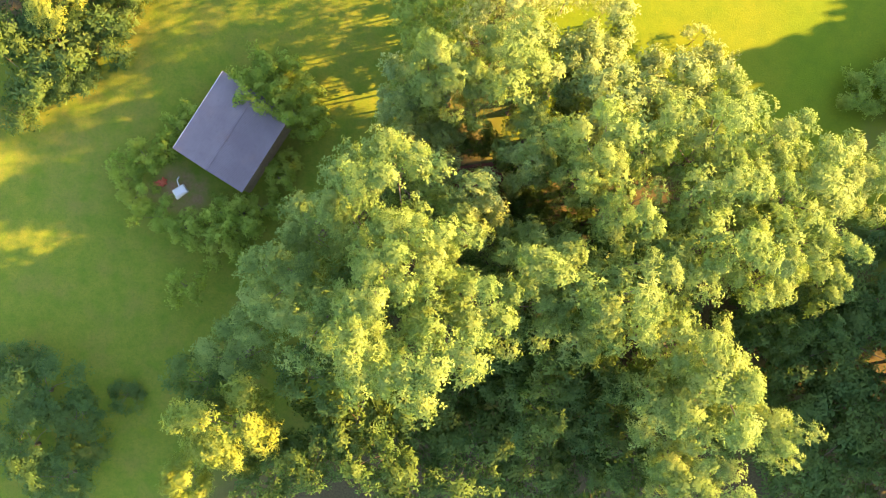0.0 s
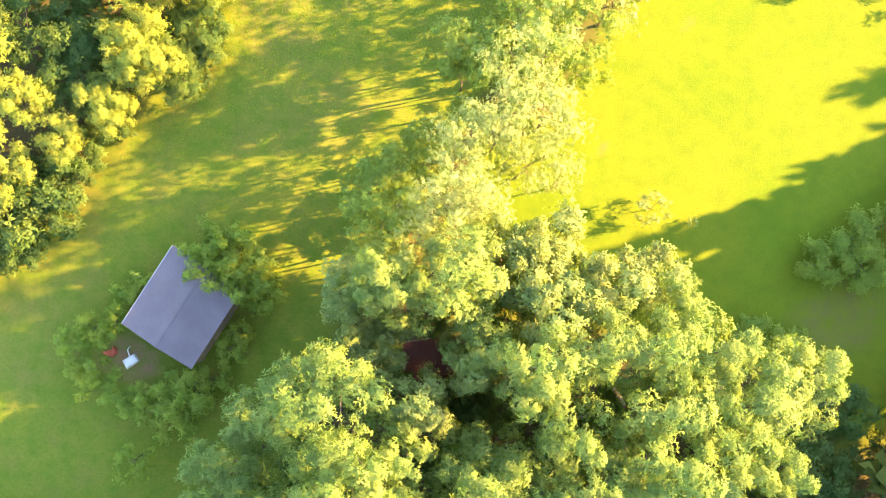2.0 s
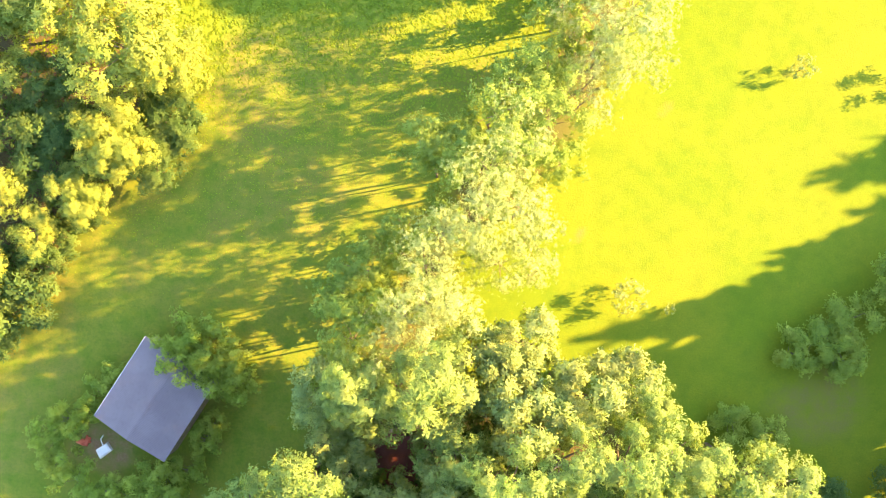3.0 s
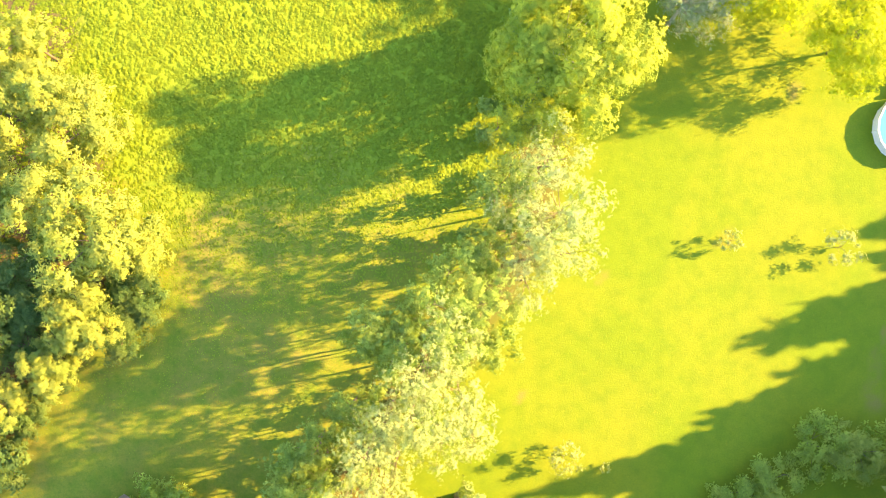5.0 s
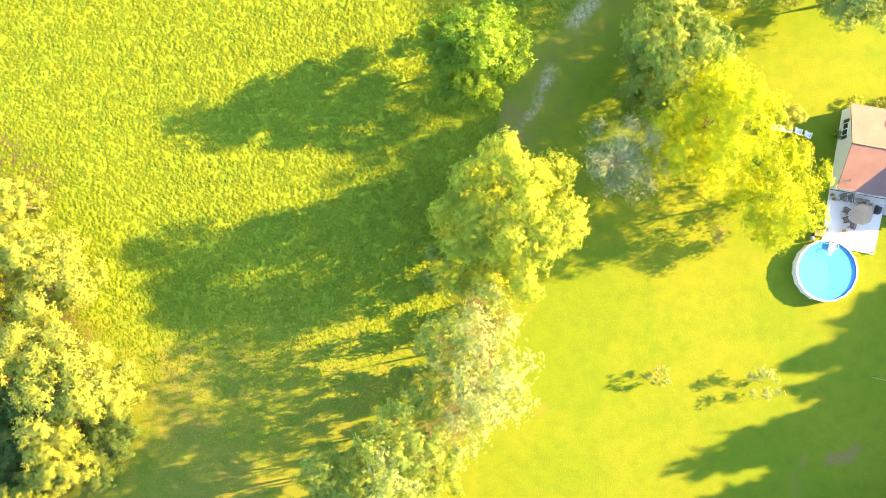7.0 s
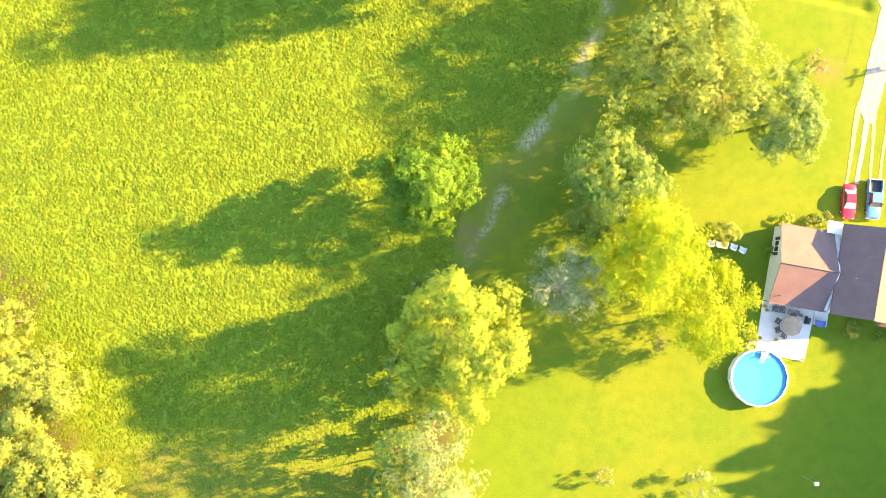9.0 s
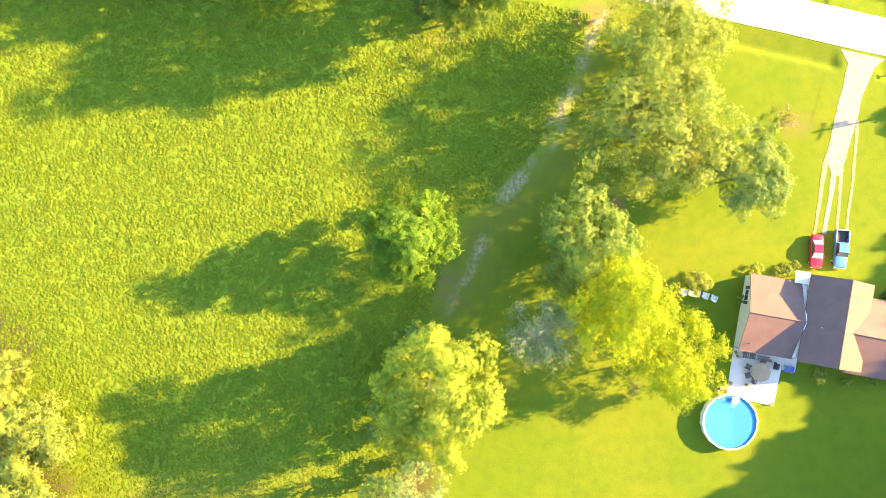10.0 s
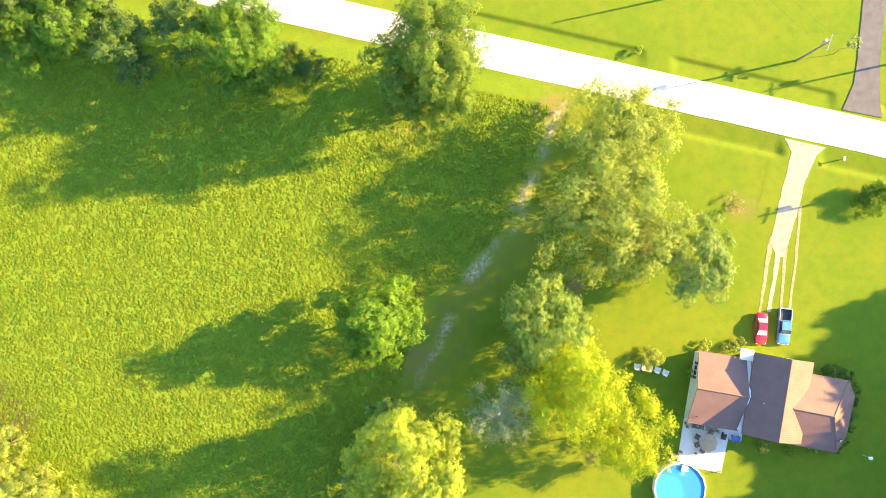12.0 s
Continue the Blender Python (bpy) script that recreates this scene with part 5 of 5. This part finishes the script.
# ---- garden furniture ----
def lawn_chair(m, wide, mat, label, group, name="lawn_chair", back=0.95):
    c = thing(name, m, label, "chair", group)
    w = wide / 2
    for k in range(4):
        part("seat_slat", box(-w, w, -0.3 + k * 0.145, -0.17 + k * 0.145, 0.36 + 0.02 * (3 - k), 0.385 + 0.02 * (3 - k)), mat, c)
    n = max(5, int(wide / 0.13))
    for k in range(n):
        x0 = -w + wide * k / n
        part("back_slat", slab([(x0 + 0.01, 0.26, 0.36), (x0 + wide / n - 0.01, 0.26, 0.36), (x0 + wide / n - 0.01, 0.55, back), (x0 + 0.01, 0.55, back)], 0.03), mat, c)
    for s in (-1, 1):
        part("armrest", box(s * (w + 0.06) - 0.07, s * (w + 0.06) + 0.07, -0.35, 0.4, 0.58, 0.61, 0.01), mat, c)
        for y in (-0.3, 0.3):
            part("leg", box(s * (w + 0.04) - 0.03, s * (w + 0.04) + 0.03, y - 0.04, y + 0.04, 0, 0.578), mat, c)
    return c


for x, y, wide, a in ((59.15, 75.55, 0.62, 172), (60.55, 75.4, 1.35, 170), (62.05, 75.05, 0.62, 160), (63.2, 74.65, 0.62, 155)):
    lawn_chair(pose(x, y, 0, 0, 0, a), wide, WHITE, "white slatted garden bench on the lawn" if wide > 1 else "white slatted garden chair on the lawn", "white chairs on the lawn", "garden_bench" if wide > 1 else "garden_chair")


def umbrella_table():
    t = thing("patio_table", pose(68.7, 64.9, 0.12), "round dark patio table under the umbrella", "table")
    part("tabletop", loft([[(r * math.cos(a), r * math.sin(a), z) for a in (2 * math.pi * k / 20 for k in range(20))] for r, z in ((0.58, 0.70), (0.62, 0.71), (0.62, 0.735), (0.58, 0.745))]), DARK, t)
    for a in range(4):
        part("leg", tube([(0.25 * math.cos(a * 1.571), 0.25 * math.sin(a * 1.571), 0.705), (0.45 * math.cos(a * 1.571), 0.45 * math.sin(a * 1.571), 0.0)], [0.025, 0.025], 6), DARK, t)
    u = thing("patio_umbrella", pose(68.7, 64.9, 0.12), "beige octagonal patio umbrella over the table", "umbrella")
    b = bmesh.new()
    rim = [b.verts.new((1.3 * math.cos(math.pi * k / 4), 1.3 * math.sin(math.pi * k / 4), 1.98)) for k in range(8)]
    mid = [b.verts.new((0.65 * math.cos(math.pi * k / 4), 0.65 * math.sin(math.pi * k / 4), 2.27)) for k in range(8)]
    drop = [b.verts.new((1.3 * math.cos(math.pi * k / 4), 1.3 * math.sin(math.pi * k / 4), 1.86)) for k in range(8)]
    top = b.verts.new((0, 0, 2.45))
    for k in range(8):
        j = (k + 1) % 8
        b.faces.new((rim[k], rim[j], mid[j], mid[k]))
        b.faces.new((mid[k], mid[j], top))
        b.faces.new((drop[k], drop[j], rim[j], rim[k]))
    part("canopy", b, BEIGE, u)
    part("pole", tube([(0, 0, 0.08), (0, 0, 2.5)], [0.025, 0.02], 8), STEEL, u)
    part("base", loft([[(r * math.cos(a), r * math.sin(a), z) for a in (2 * math.pi * k / 16 for k in range(16))] for r, z in ((0.26, 0.0), (0.26, 0.05), (0.06, 0.1))]), DARK, u)
    for k in range(8):
        a = math.pi * k / 4
        part("rib", tube([(0.05 * math.cos(a), 0.05 * math.sin(a), 2.42), (0.64 * math.cos(a), 0.64 * math.sin(a), 2.25), (1.28 * math.cos(a), 1.28 * math.sin(a), 1.965)], [0.012] * 3, 4), STEEL, u)


umbrella_table()
for x, y, a in ((67.6, 65.45, 60), (67.55, 64.4, 110), (68.3, 63.7, 160), (69.4, 66.0, -30)):
    lawn_chair(pose(x, y, 0.12, 0, 0, a), 0.5, MESH, "grey-brown metal patio chair beside the table", "chairs round the patio table", "patio_chair", 0.9)
for x, y, a in ((67.2, 67.0, -10), (68.1, 66.85, -10)):
    lawn_chair(pose(x, y, 0.12, 0, 0, a), 0.52, MESH, "grey-brown patio chair against the house wall", "chairs along the wall", "patio_chair", 0.9)


def grill(m):
    g = thing("grill", m, "black barbecue grill with closed lid on patio", "grill")
    part("cart", box(-0.5, 0.5, -0.25, 0.25, 0.1, 0.78, 0.02), DARK, g)
    part("lid", loft([[(x, 0.27 * math.cos(a), 0.80 + 0.27 * math.sin(a)) for a in (math.pi * k / 6 for k in range(7))] for x in (-0.34, 0.34)]), DARK, g)
    part("shelf", box(0.36, 0.72, -0.22, 0.22, 0.785, 0.81), STEEL, g)
    part("handle", tube([(-0.25, -0.3, 0.9), (0.25, -0.3, 0.9)], [0.02, 0.02], 6), STEEL, g)
    for x in (-0.42, 0.42):
        part("wheel", tube([(x, -0.2, 0.09), (x, -0.14, 0.09)], [0.09, 0.09], 10), RUBBER, g)


grill(pose(71.35, 65.55, 0.12, 0, 0, 75))
rack = thing("plant_rack", pose(69.6, 66.55, 0.12, 0, 0, -10), "slatted grey rack against the house wall", "rack")
for k in range(7):
    part("slat", box(-0.8, 0.8, -0.34 + k * 0.1, -0.27 + k * 0.1, 0.5, 0.53), WOOD, rack)
for x in (-0.74, 0.74):
    for y in (-0.3, 0.28):
        part("leg", box(x - 0.03, x + 0.03, y - 0.03, y + 0.03, 0, 0.498), WOOD, rack)
for x, y, r in ((67.35, 63.05, 0.2), (65.2, 63.35, 0.22), (66.2, 66.9, 0.2), (70.6, 66.2, 0.18), (70.75, 60.5, 0.16), (66.0, 67.4, 0.2)):
    pot = thing("flower_pot", pose(x, y, 0.12), "terracotta flower pot with dark green plant", "flower pot", "flower pots")
    part("pot", loft([[(q * math.cos(a), q * math.sin(a), z) for a in (2 * math.pi * k / 12 for k in range(12))] for q, z in ((r * 0.7, 0.0), (r, 0.3), (r * 1.08, 0.3), (r * 1.08, 0.35), (r * 0.9, 0.35))]), CLAY, pot)
    v, vn, faces = leaf_sprays([(0, 0, 0.5, r * 1.2)], 900, 0.12, np.random.default_rng(4))
    fo = new("foliage", mesh_of("foliage", v, faces, LEAF["shrub"], True, vn))
    fo.parent = pot
cart = thing("garden_cart", pose(73.05, 65.1, 0.0, 0, 0, -10), "blue plastic garden cart on the grass", "cart")
tub = loft([[(-0.55, -0.32, 0.3), (0.55, -0.32, 0.3), (0.55, 0.32, 0.3), (-0.55, 0.32, 0.3)], [(-0.65, -0.4, 0.62), (0.65, -0.4, 0.62), (0.65, 0.4, 0.62), (-0.65, 0.4, 0.62)], [(-0.6, -0.35, 0.62), (0.6, -0.35, 0.62), (0.6, 0.35, 0.62), (-0.6, 0.35, 0.62)], [(-0.5, -0.28, 0.35), (0.5, -0.28, 0.35), (0.5, 0.28, 0.35), (-0.5, 0.28, 0.35)]])
part("tub", tub, BLUE_PLASTIC, cart)
for x in (-0.4, 0.4):
    for y in (-0.36, 0.36):
        part("wheel", tube([(x, y - 0.04, 0.16), (x, y + 0.04, 0.16)], [0.16, 0.16], 12), RUBBER, cart)
part("handle", tube([(0.5, 0, 0.3), (0.95, 0, 0.55), (0.95, 0.15, 0.55)], [0.02] * 3, 6), DARK, cart)


# ---- vehicles ----
def wheel(parent, x, y, r):
    side = 1 if x > 0 else -1
    t = part("wheel", tube([(x - 0.1, y, r), (x + 0.1, y, r)], [r, r], 16), RUBBER, parent, "black rubber tyre")
    part("rim", tube([(x + side * 0.085, y, r), (x + side * 0.115, y, r)], [r * 0.62, r * 0.55], 12), CHROME, t, "silver wheel rim")


def ring(y, w, z0, z1):
    """A cross-section of a car body: rounded sides, slightly domed top."""
    return [(-w * 0.9, y, z0), (w * 0.9, y, z0), (w, y, z0 + 0.18), (w, y, z0 + (z1 - z0) * 0.62), (w * 0.94, y, z1 - 0.05), (w * 0.8, y, z1), (0, y, z1 + 0.025), (-w * 0.8, y, z1), (-w * 0.94, y, z1 - 0.05), (-w, y, z0 + (z1 - z0) * 0.62), (-w, y, z0 + 0.18)]


def sedan(m):
    c = thing("car", m, "red four-door sedan parked on the grass", "car")
    part("body", loft([ring(y, w, z0, z1) for y, w, z0, z1 in ((-2.32, 0.66, 0.38, 0.78), (-2.22, 0.80, 0.28, 0.92), (-1.5, 0.88, 0.22, 1.0), (-0.6, 0.9, 0.22, 0.98), (0.6, 0.9, 0.22, 0.97), (1.2, 0.89, 0.22, 0.93), (1.9, 0.83, 0.24, 0.82), (2.22, 0.72, 0.3, 0.72), (2.32, 0.56, 0.4, 0.62))]), RED_PAINT, c, "glossy red body", True)
    cab = loft([[(-0.80, -1.62, 0.96), (0.80, -1.62, 0.96), (0.84, 0.95, 0.94), (-0.84, 0.95, 0.94)], [(-0.60, -0.92, 1.38), (0.60, -0.92, 1.38), (0.62, 0.12, 1.40), (-0.62, 0.12, 1.40)]])
    part("glasshouse", cab, GLASS, c, "dark tinted windows")
    part("roof", loft([[(-0.62, -0.98, 1.37), (0.62, -0.98, 1.37), (0.64, 0.18, 1.39), (-0.64, 0.18, 1.39)], [(-0.58, -0.9, 1.43), (0.58, -0.9, 1.43), (0.6, 0.08, 1.45), (-0.6, 0.08, 1.45)]]), RED_PAINT, c, "red roof panel")
    part("windscreen", slab([(-0.76, 0.92, 0.975), (0.76, 0.92, 0.975), (0.6, 0.2, 1.38), (-0.6, 0.2, 1.38)], 0.015), SHEEN_GLASS, c, "sloping windscreen, sunshade and sky reflection in its pale colour")
    part("rear_window", slab([(0.72, -1.58, 0.99), (-0.72, -1.58, 0.99), (-0.58, -1.0, 1.37), (0.58, -1.0, 1.37)], 0.015), SHEEN_GLASS, c, "rear window with pale sky reflection in its colour")
    for s in (-1, 1):
        part("pillar", tube([(s * 0.8, 0.94, 0.95), (s * 0.63, 0.14, 1.4)], [0.035, 0.035], 5), RED_PAINT, c)
        part("pillar", tube([(s * 0.78, -1.62, 0.96), (s * 0.61, -0.94, 1.39)], [0.05, 0.04], 5), RED_PAINT, c)
        part("mirror", box(s * 0.97 - 0.09, s * 0.97 + 0.09, 0.62, 0.74, 0.94, 1.06, 0.02), RED_PAINT, c)
        part("headlight", box(s * 0.56 - 0.16, s * 0.56 + 0.16, 2.12, 2.26, 0.58, 0.71, 0.02), LAMP_CLEAR, c)
        part("tail_light", box(s * 0.6 - 0.16, s * 0.6 + 0.16, -2.31, -2.2, 0.66, 0.8, 0.02), LAMP_RED, c)
        for y in (-1.36, 1.40):
            wheel(c, s * 0.80, y, 0.31)
    part("bumper", box(-0.62, 0.62, 2.2, 2.36, 0.34, 0.5, 0.04), RED_PAINT, c)
    part("bumper", box(-0.68, 0.68, -2.4, -2.24, 0.36, 0.54, 0.04), RED_PAINT, c)


def pickup(m):
    c = thing("pickup_truck", m, "light blue pickup truck with open bed parked on grass", "truck")
    part("body", loft([ring(y, w, z0, z1) for y, w, z0, z1 in ((0.3, 0.92, 0.34, 1.12), (1.2, 0.93, 0.34, 1.12), (1.9, 0.92, 0.36, 1.08), (2.5, 0.88, 0.38, 1.02), (2.62, 0.8, 0.46, 0.95))]), BLUE_PAINT, c, "blue bonnet and front wings", True)
    part("cab", loft([ring(y, w, z0, z1) for y, w, z0, z1 in ((-0.95, 0.92, 0.34, 1.12), (0.305, 0.92, 0.34, 1.12))]), BLUE_PAINT, c, "blue cab doors")
    part("glasshouse", loft([[(-0.86, -0.9, 1.12), (0.86, -0.9, 1.12), (0.86, 1.05, 1.12), (-0.86, 1.05, 1.12)], [(-0.68, -0.78, 1.66), (0.68, -0.78, 1.66), (0.68, 0.42, 1.66), (-0.68, 0.42, 1.66)]]), GLASS, c, "dark cab windows")
    part("roof", box(-0.7, 0.7, -0.82, 0.46, 1.64, 1.72, 0.03), BLUE_PAINT, c, "blue cab roof")
    part("bed_floor", box(-0.84, 0.84, -2.78, -0.98, 0.55, 0.62), DARK, c, "dark bed liner")
    for s in (-1, 1):
        part("bed_side", box(s * 0.9 - 0.055, s * 0.9 + 0.055, -2.8, -0.97, 0.36, 1.10, 0.02), BLUE_PAINT, c)
        part("bed_rail", box(s * 0.9 - 0.065, s * 0.9 + 0.065, -2.8, -0.97, 1.104, 1.13, 0.008), STEEL, c, "pale metal bed rail")
        part("mirror", box(s * 1.04 - 0.1, s * 1.04 + 0.1, 0.6, 0.72, 1.1, 1.32, 0.02), DARK, c)
        part("headlight", box(s * 0.68 - 0.16, s * 0.68 + 0.16, 2.55, 2.64, 0.68, 0.84, 0.02), LAMP_CLEAR, c)
        part("tail_light", box(s * 0.9 - 0.05, s * 0.9 + 0.05, -2.84, -2.78, 0.7, 0.95, 0.01), LAMP_RED, c)
        for y in (-1.9, 1.75):
            wheel(c, s * 0.84, y, 0.37)
    part("tailgate", box(-0.84, 0.84, -2.83, -2.75, 0.5, 1.10, 0.02), BLUE_PAINT, c, "blue tailgate")
    part("bed_rail", box(-0.84, 0.84, -2.82, -2.76, 1.104, 1.13, 0.008), STEEL, c, "pale metal tailgate cap")
    part("bulkhead", box(-0.84, 0.84, -1.06, -0.97, 0.6, 1.12, 0.01), BLUE_PAINT, c)
    part("bumper", box(-0.88, 0.88, 2.6, 2.76, 0.4, 0.6, 0.03), CHROME, c, "chrome front bumper")
    part("bumper", box(-0.86, 0.86, -2.98, -2.85, 0.42, 0.58, 0.03), CHROME, c, "chrome rear bumper")


sedan(pose(76.95, 80.75, 0.0, 0, 0, 176.5) @ Matrix.Diagonal((0.97, 0.96, 0.97, 1)))
pickup(pose(80.2, 81.0, 0.0, 0, 0, 174.5) @ Matrix.Diagonal((0.95, 0.92, 0.95, 1)))


# ---- open-sided tin shed among bushes ----
def tin_shed():
    s = thing("shed", pose(-19.95, 12.95, 0, 0, 0, 57.5), "open-fronted farm shed with low grey tin roof", "shed")
    L, W = 9.1, 8.2                     # along the ridge; across it
    for y0, y1, z0, z1 in ((-W / 2, 0, 3.75, 4.15), (0.004, W / 2, 4.15, 3.45)):
        n = 6
        for k in range(n):
            x0, x1 = -L / 2 + L * k / n, -L / 2 + L * (k + 1) / n
            part("roof_sheet", slab([(x0 + 0.004, y0, z0 + 0.006 * (k % 2)), (x1 + 0.03, y0, z0 + 0.006 * (k % 2)), (x1 + 0.03, y1, z1 + 0.006 * (k % 2)), (x0 + 0.004, y1, z1 + 0.006 * (k % 2))], 0.03), TIN, s, "")
    part("ridge_cap", box(-L / 2, L / 2, -0.12, 0.12, 4.16, 4.19), TIN, s)
    part("fascia", box(-L / 2, L / 2, W / 2 + 0.005, W / 2 + 0.04, 3.28, 3.46), WHITE, s, "white edge trim")
    for x in (-L / 2 + 0.3, 0, L / 2 - 0.3):
        for y in (-W / 2 + 0.3, W / 2 - 0.3):
            part("post", box(x - 0.08, x + 0.08, y - 0.08, y + 0.08, -0.1, 3.4), WOOD, s)
    part("wall", box(L / 2 - 0.2, L / 2 - 0.14, -W / 2 + 0.2, W / 2 - 0.2, 0, 3.3), WOOD, s, "weathered board wall")
    part("wall", box(-L / 2 + 0.4, L / 2 - 0.2, W / 2 - 0.2, W / 2 - 0.14, 0, 3.2), WOOD, s, "weathered board wall")
    part("wall", box(-L / 2 + 0.4, L / 2 - 0.2, -W / 2 + 0.14, -W / 2 + 0.2, 0, 3.4), WOOD, s, "weathered board wall")


tin_shed()
red = thing("plastic_sheet", pose(-28.2, 8.2, 0.0, 0, 0, 30), "heap of faded red plastic sheeting on bare soil", "plastic sheet")
rr = random.Random(3)
for k in range(4):
    part("fold", tube([(rr.uniform(-0.6, 0.2), rr.uniform(-0.5, 0.5), 0.1), (rr.uniform(-0.1, 0.4), rr.uniform(-0.5, 0.5), 0.45), (rr.uniform(0.2, 0.8), rr.uniform(-0.5, 0.5), 0.12)], [0.16, 0.22, 0.1], 7), plain("faded_red", (0.5, 0.09, 0.05), (0.6, 0.14, 0.08), 2.0, 0.6), red, smooth=True)
wht = thing("white_tub", pose(-26.1, 7.3, 0.0, 0, 0, 35), "upturned white plastic tub lying on bare soil", "tub")
part("tub", loft([[(-0.75, -0.5, 0.02), (0.7, -0.45, 0.02), (0.75, 0.5, 0.02), (-0.6, 0.55, 0.02)], [(-0.7, -0.45, 0.5), (0.65, -0.4, 0.42), (0.7, 0.45, 0.5), (-0.55, 0.5, 0.55)], [(-0.5, -0.3, 0.62), (0.45, -0.25, 0.55), (0.5, 0.3, 0.6), (-0.35, 0.35, 0.66)]]), WHITE, wht)
part("handle", tube([(0.3, 0.5, 0.5), (0.5, 1.1, 0.6), (0.8, 1.3, 0.3)], [0.06, 0.05, 0.05], 6), WHITE, wht)


def rusty_shed():
    s = thing("rusty_shed", pose(3.8, 6.9, 0, 0, 0, 8), "small shed with rust-red tin roof under trees", "shed")
    for k in range(5):
        x0 = -3.2 + 1.28 * k
        part("roof_sheet", slab([(x0, -2.8, 3.0), (x0 + 1.3, -2.8, 3.0), (x0 + 1.3, 2.8, 3.5), (x0, 2.8, 3.5)], 0.03), RUST, s)
    for x0, x1, y0, y1 in ((-3.0, 3.0, -2.6, -2.52), (-3.0, 3.0, 2.5, 2.58), (-3.0, -2.92, -2.52, 2.5), (2.92, 3.0, -2.52, 2.5)):
        part("wall", box(x0, x1, y0, y1, 0, 2.95), WOOD, s)


rusty_shed()


# ---- utility pole, mailbox and other posts ----
def utility_pole(m, top, arm=True):
    p = thing("utility_pole", m, "grey wooden utility pole with crossarm beside the road" if arm else "plain grey wooden utility pole on the grass", "utility pole")
    part("pole", tube([(0, 0, -0.3), (0, 0, top)], [0.17, 0.11], 10), WOOD, p)
    if not arm:
        part("cap", tube([(0, 0, top), (0, 0, top + 0.05)], [0.12, 0.1], 10), STEEL, p)
        return p
    part("crossarm", box(-1.25, 1.25, -0.2, -0.09, top - 0.55, top - 0.42), WOOD, p)
    for x in (-1.15, -0.4, 0.4, 1.15):
        part("insulator", tube([(x, -0.145, top - 0.42), (x, -0.145, top - 0.2)], [0.04, 0.07], 8), CHROME, p)
    for s in (-1, 1):
        part("brace", tube([(0, -0.12, top - 1.2), (s * 0.7, -0.14, top - 0.55)], [0.02, 0.02], 5), STEEL, p)
    part("transformer", loft([[(0.4 + r * math.cos(a), 0.1 + r * math.sin(a), z) for a in (2 * math.pi * k / 14 for k in range(14))] for r, z in ((0.2, top - 2.0), (0.24, top - 1.95), (0.24, top - 1.2), (0.18, top - 1.1))]), STEEL, p, "grey can transformer")
    return p


utility_pole(pose(82.95, 119.45, float(ground_z(np.array([83.0]), np.array([119.5]))[0]), 0, 0, 70), 10.2)
POLES = [(82.95, 119.45), (102.3, 120.1), (99.5, 101.6), (71.4, 130.1)]
for x, y in POLES[1:]:
    utility_pole(pose(x, y, float(ground_z(np.array([x]), np.array([y]))[0]), 0, 0, 70), 10.2, x > 80)
for (x0, y0), (x1, y1) in ((POLES[0], POLES[1]), (POLES[3], POLES[0]), (POLES[1], POLES[2])):
    for off in (-1.1, 1.1):
        wire = thing("power_line", pose(x0, y0, 0), "thin dark overhead power line between poles", "cable", "power lines")
        dx, dy = x1 - x0, y1 - y0
        ox, oy = 0.34 * off, 0.94 * off
        part("cable", tube([(dx * k / 6 + ox, dy * k / 6 + oy, 9.98 - 0.5 * (1 - (k / 3 - 1) ** 2)) for k in range(7)], [0.010] * 7, 4), DARK, wire)
mb = thing("mailbox", pose(89.05, 105.0, 0, 0, 0, -12), "white mailbox on a wooden post by the road", "mailbox")
part("post", box(-0.06, 0.06, -0.06, 0.06, -0.5, 1.05), WOOD, mb)
part("box", loft([[(0.13 * math.cos(a), y, 1.15 + (0.16 * math.sin(a) if math.sin(a) > 0 else 0.1 * math.sin(a))) for a in (2 * math.pi * k / 12 for k in range(12))] for y in (-0.28, 0.3)]), WHITE, mb, "white rounded metal box")
part("newspaper_tube", box(0.16, 0.34, -0.28, 0.28, 1.0, 1.2, 0.02), DARK, mb, "dark newspaper box")


def bird_house(x, y, h):
    b = thing("bird_house", pose(x, y, 0), "white bird house on a tall thin pole", "bird house")
    part("pole", tube([(0, 0, -0.1), (0, 0, h)], [0.04, 0.03], 6), STEEL, b)
    part("box", box(-0.2, 0.2, -0.17, 0.17, h, h + 0.35, 0.02), WHITE, b)
    part("roof", loft([[(-0.25, y2, z2) for y2, z2 in ((-0.24, h + 0.35), (0.24, h + 0.35), (0, h + 0.52))], [(0.25, y2, z2) for y2, z2 in ((-0.24, h + 0.35), (0.24, h + 0.35), (0, h + 0.52))]]), WHITE, b)


bird_house(70.6, 45.6, 3.6)
bird_house(91.4, 62.6, 2.0)
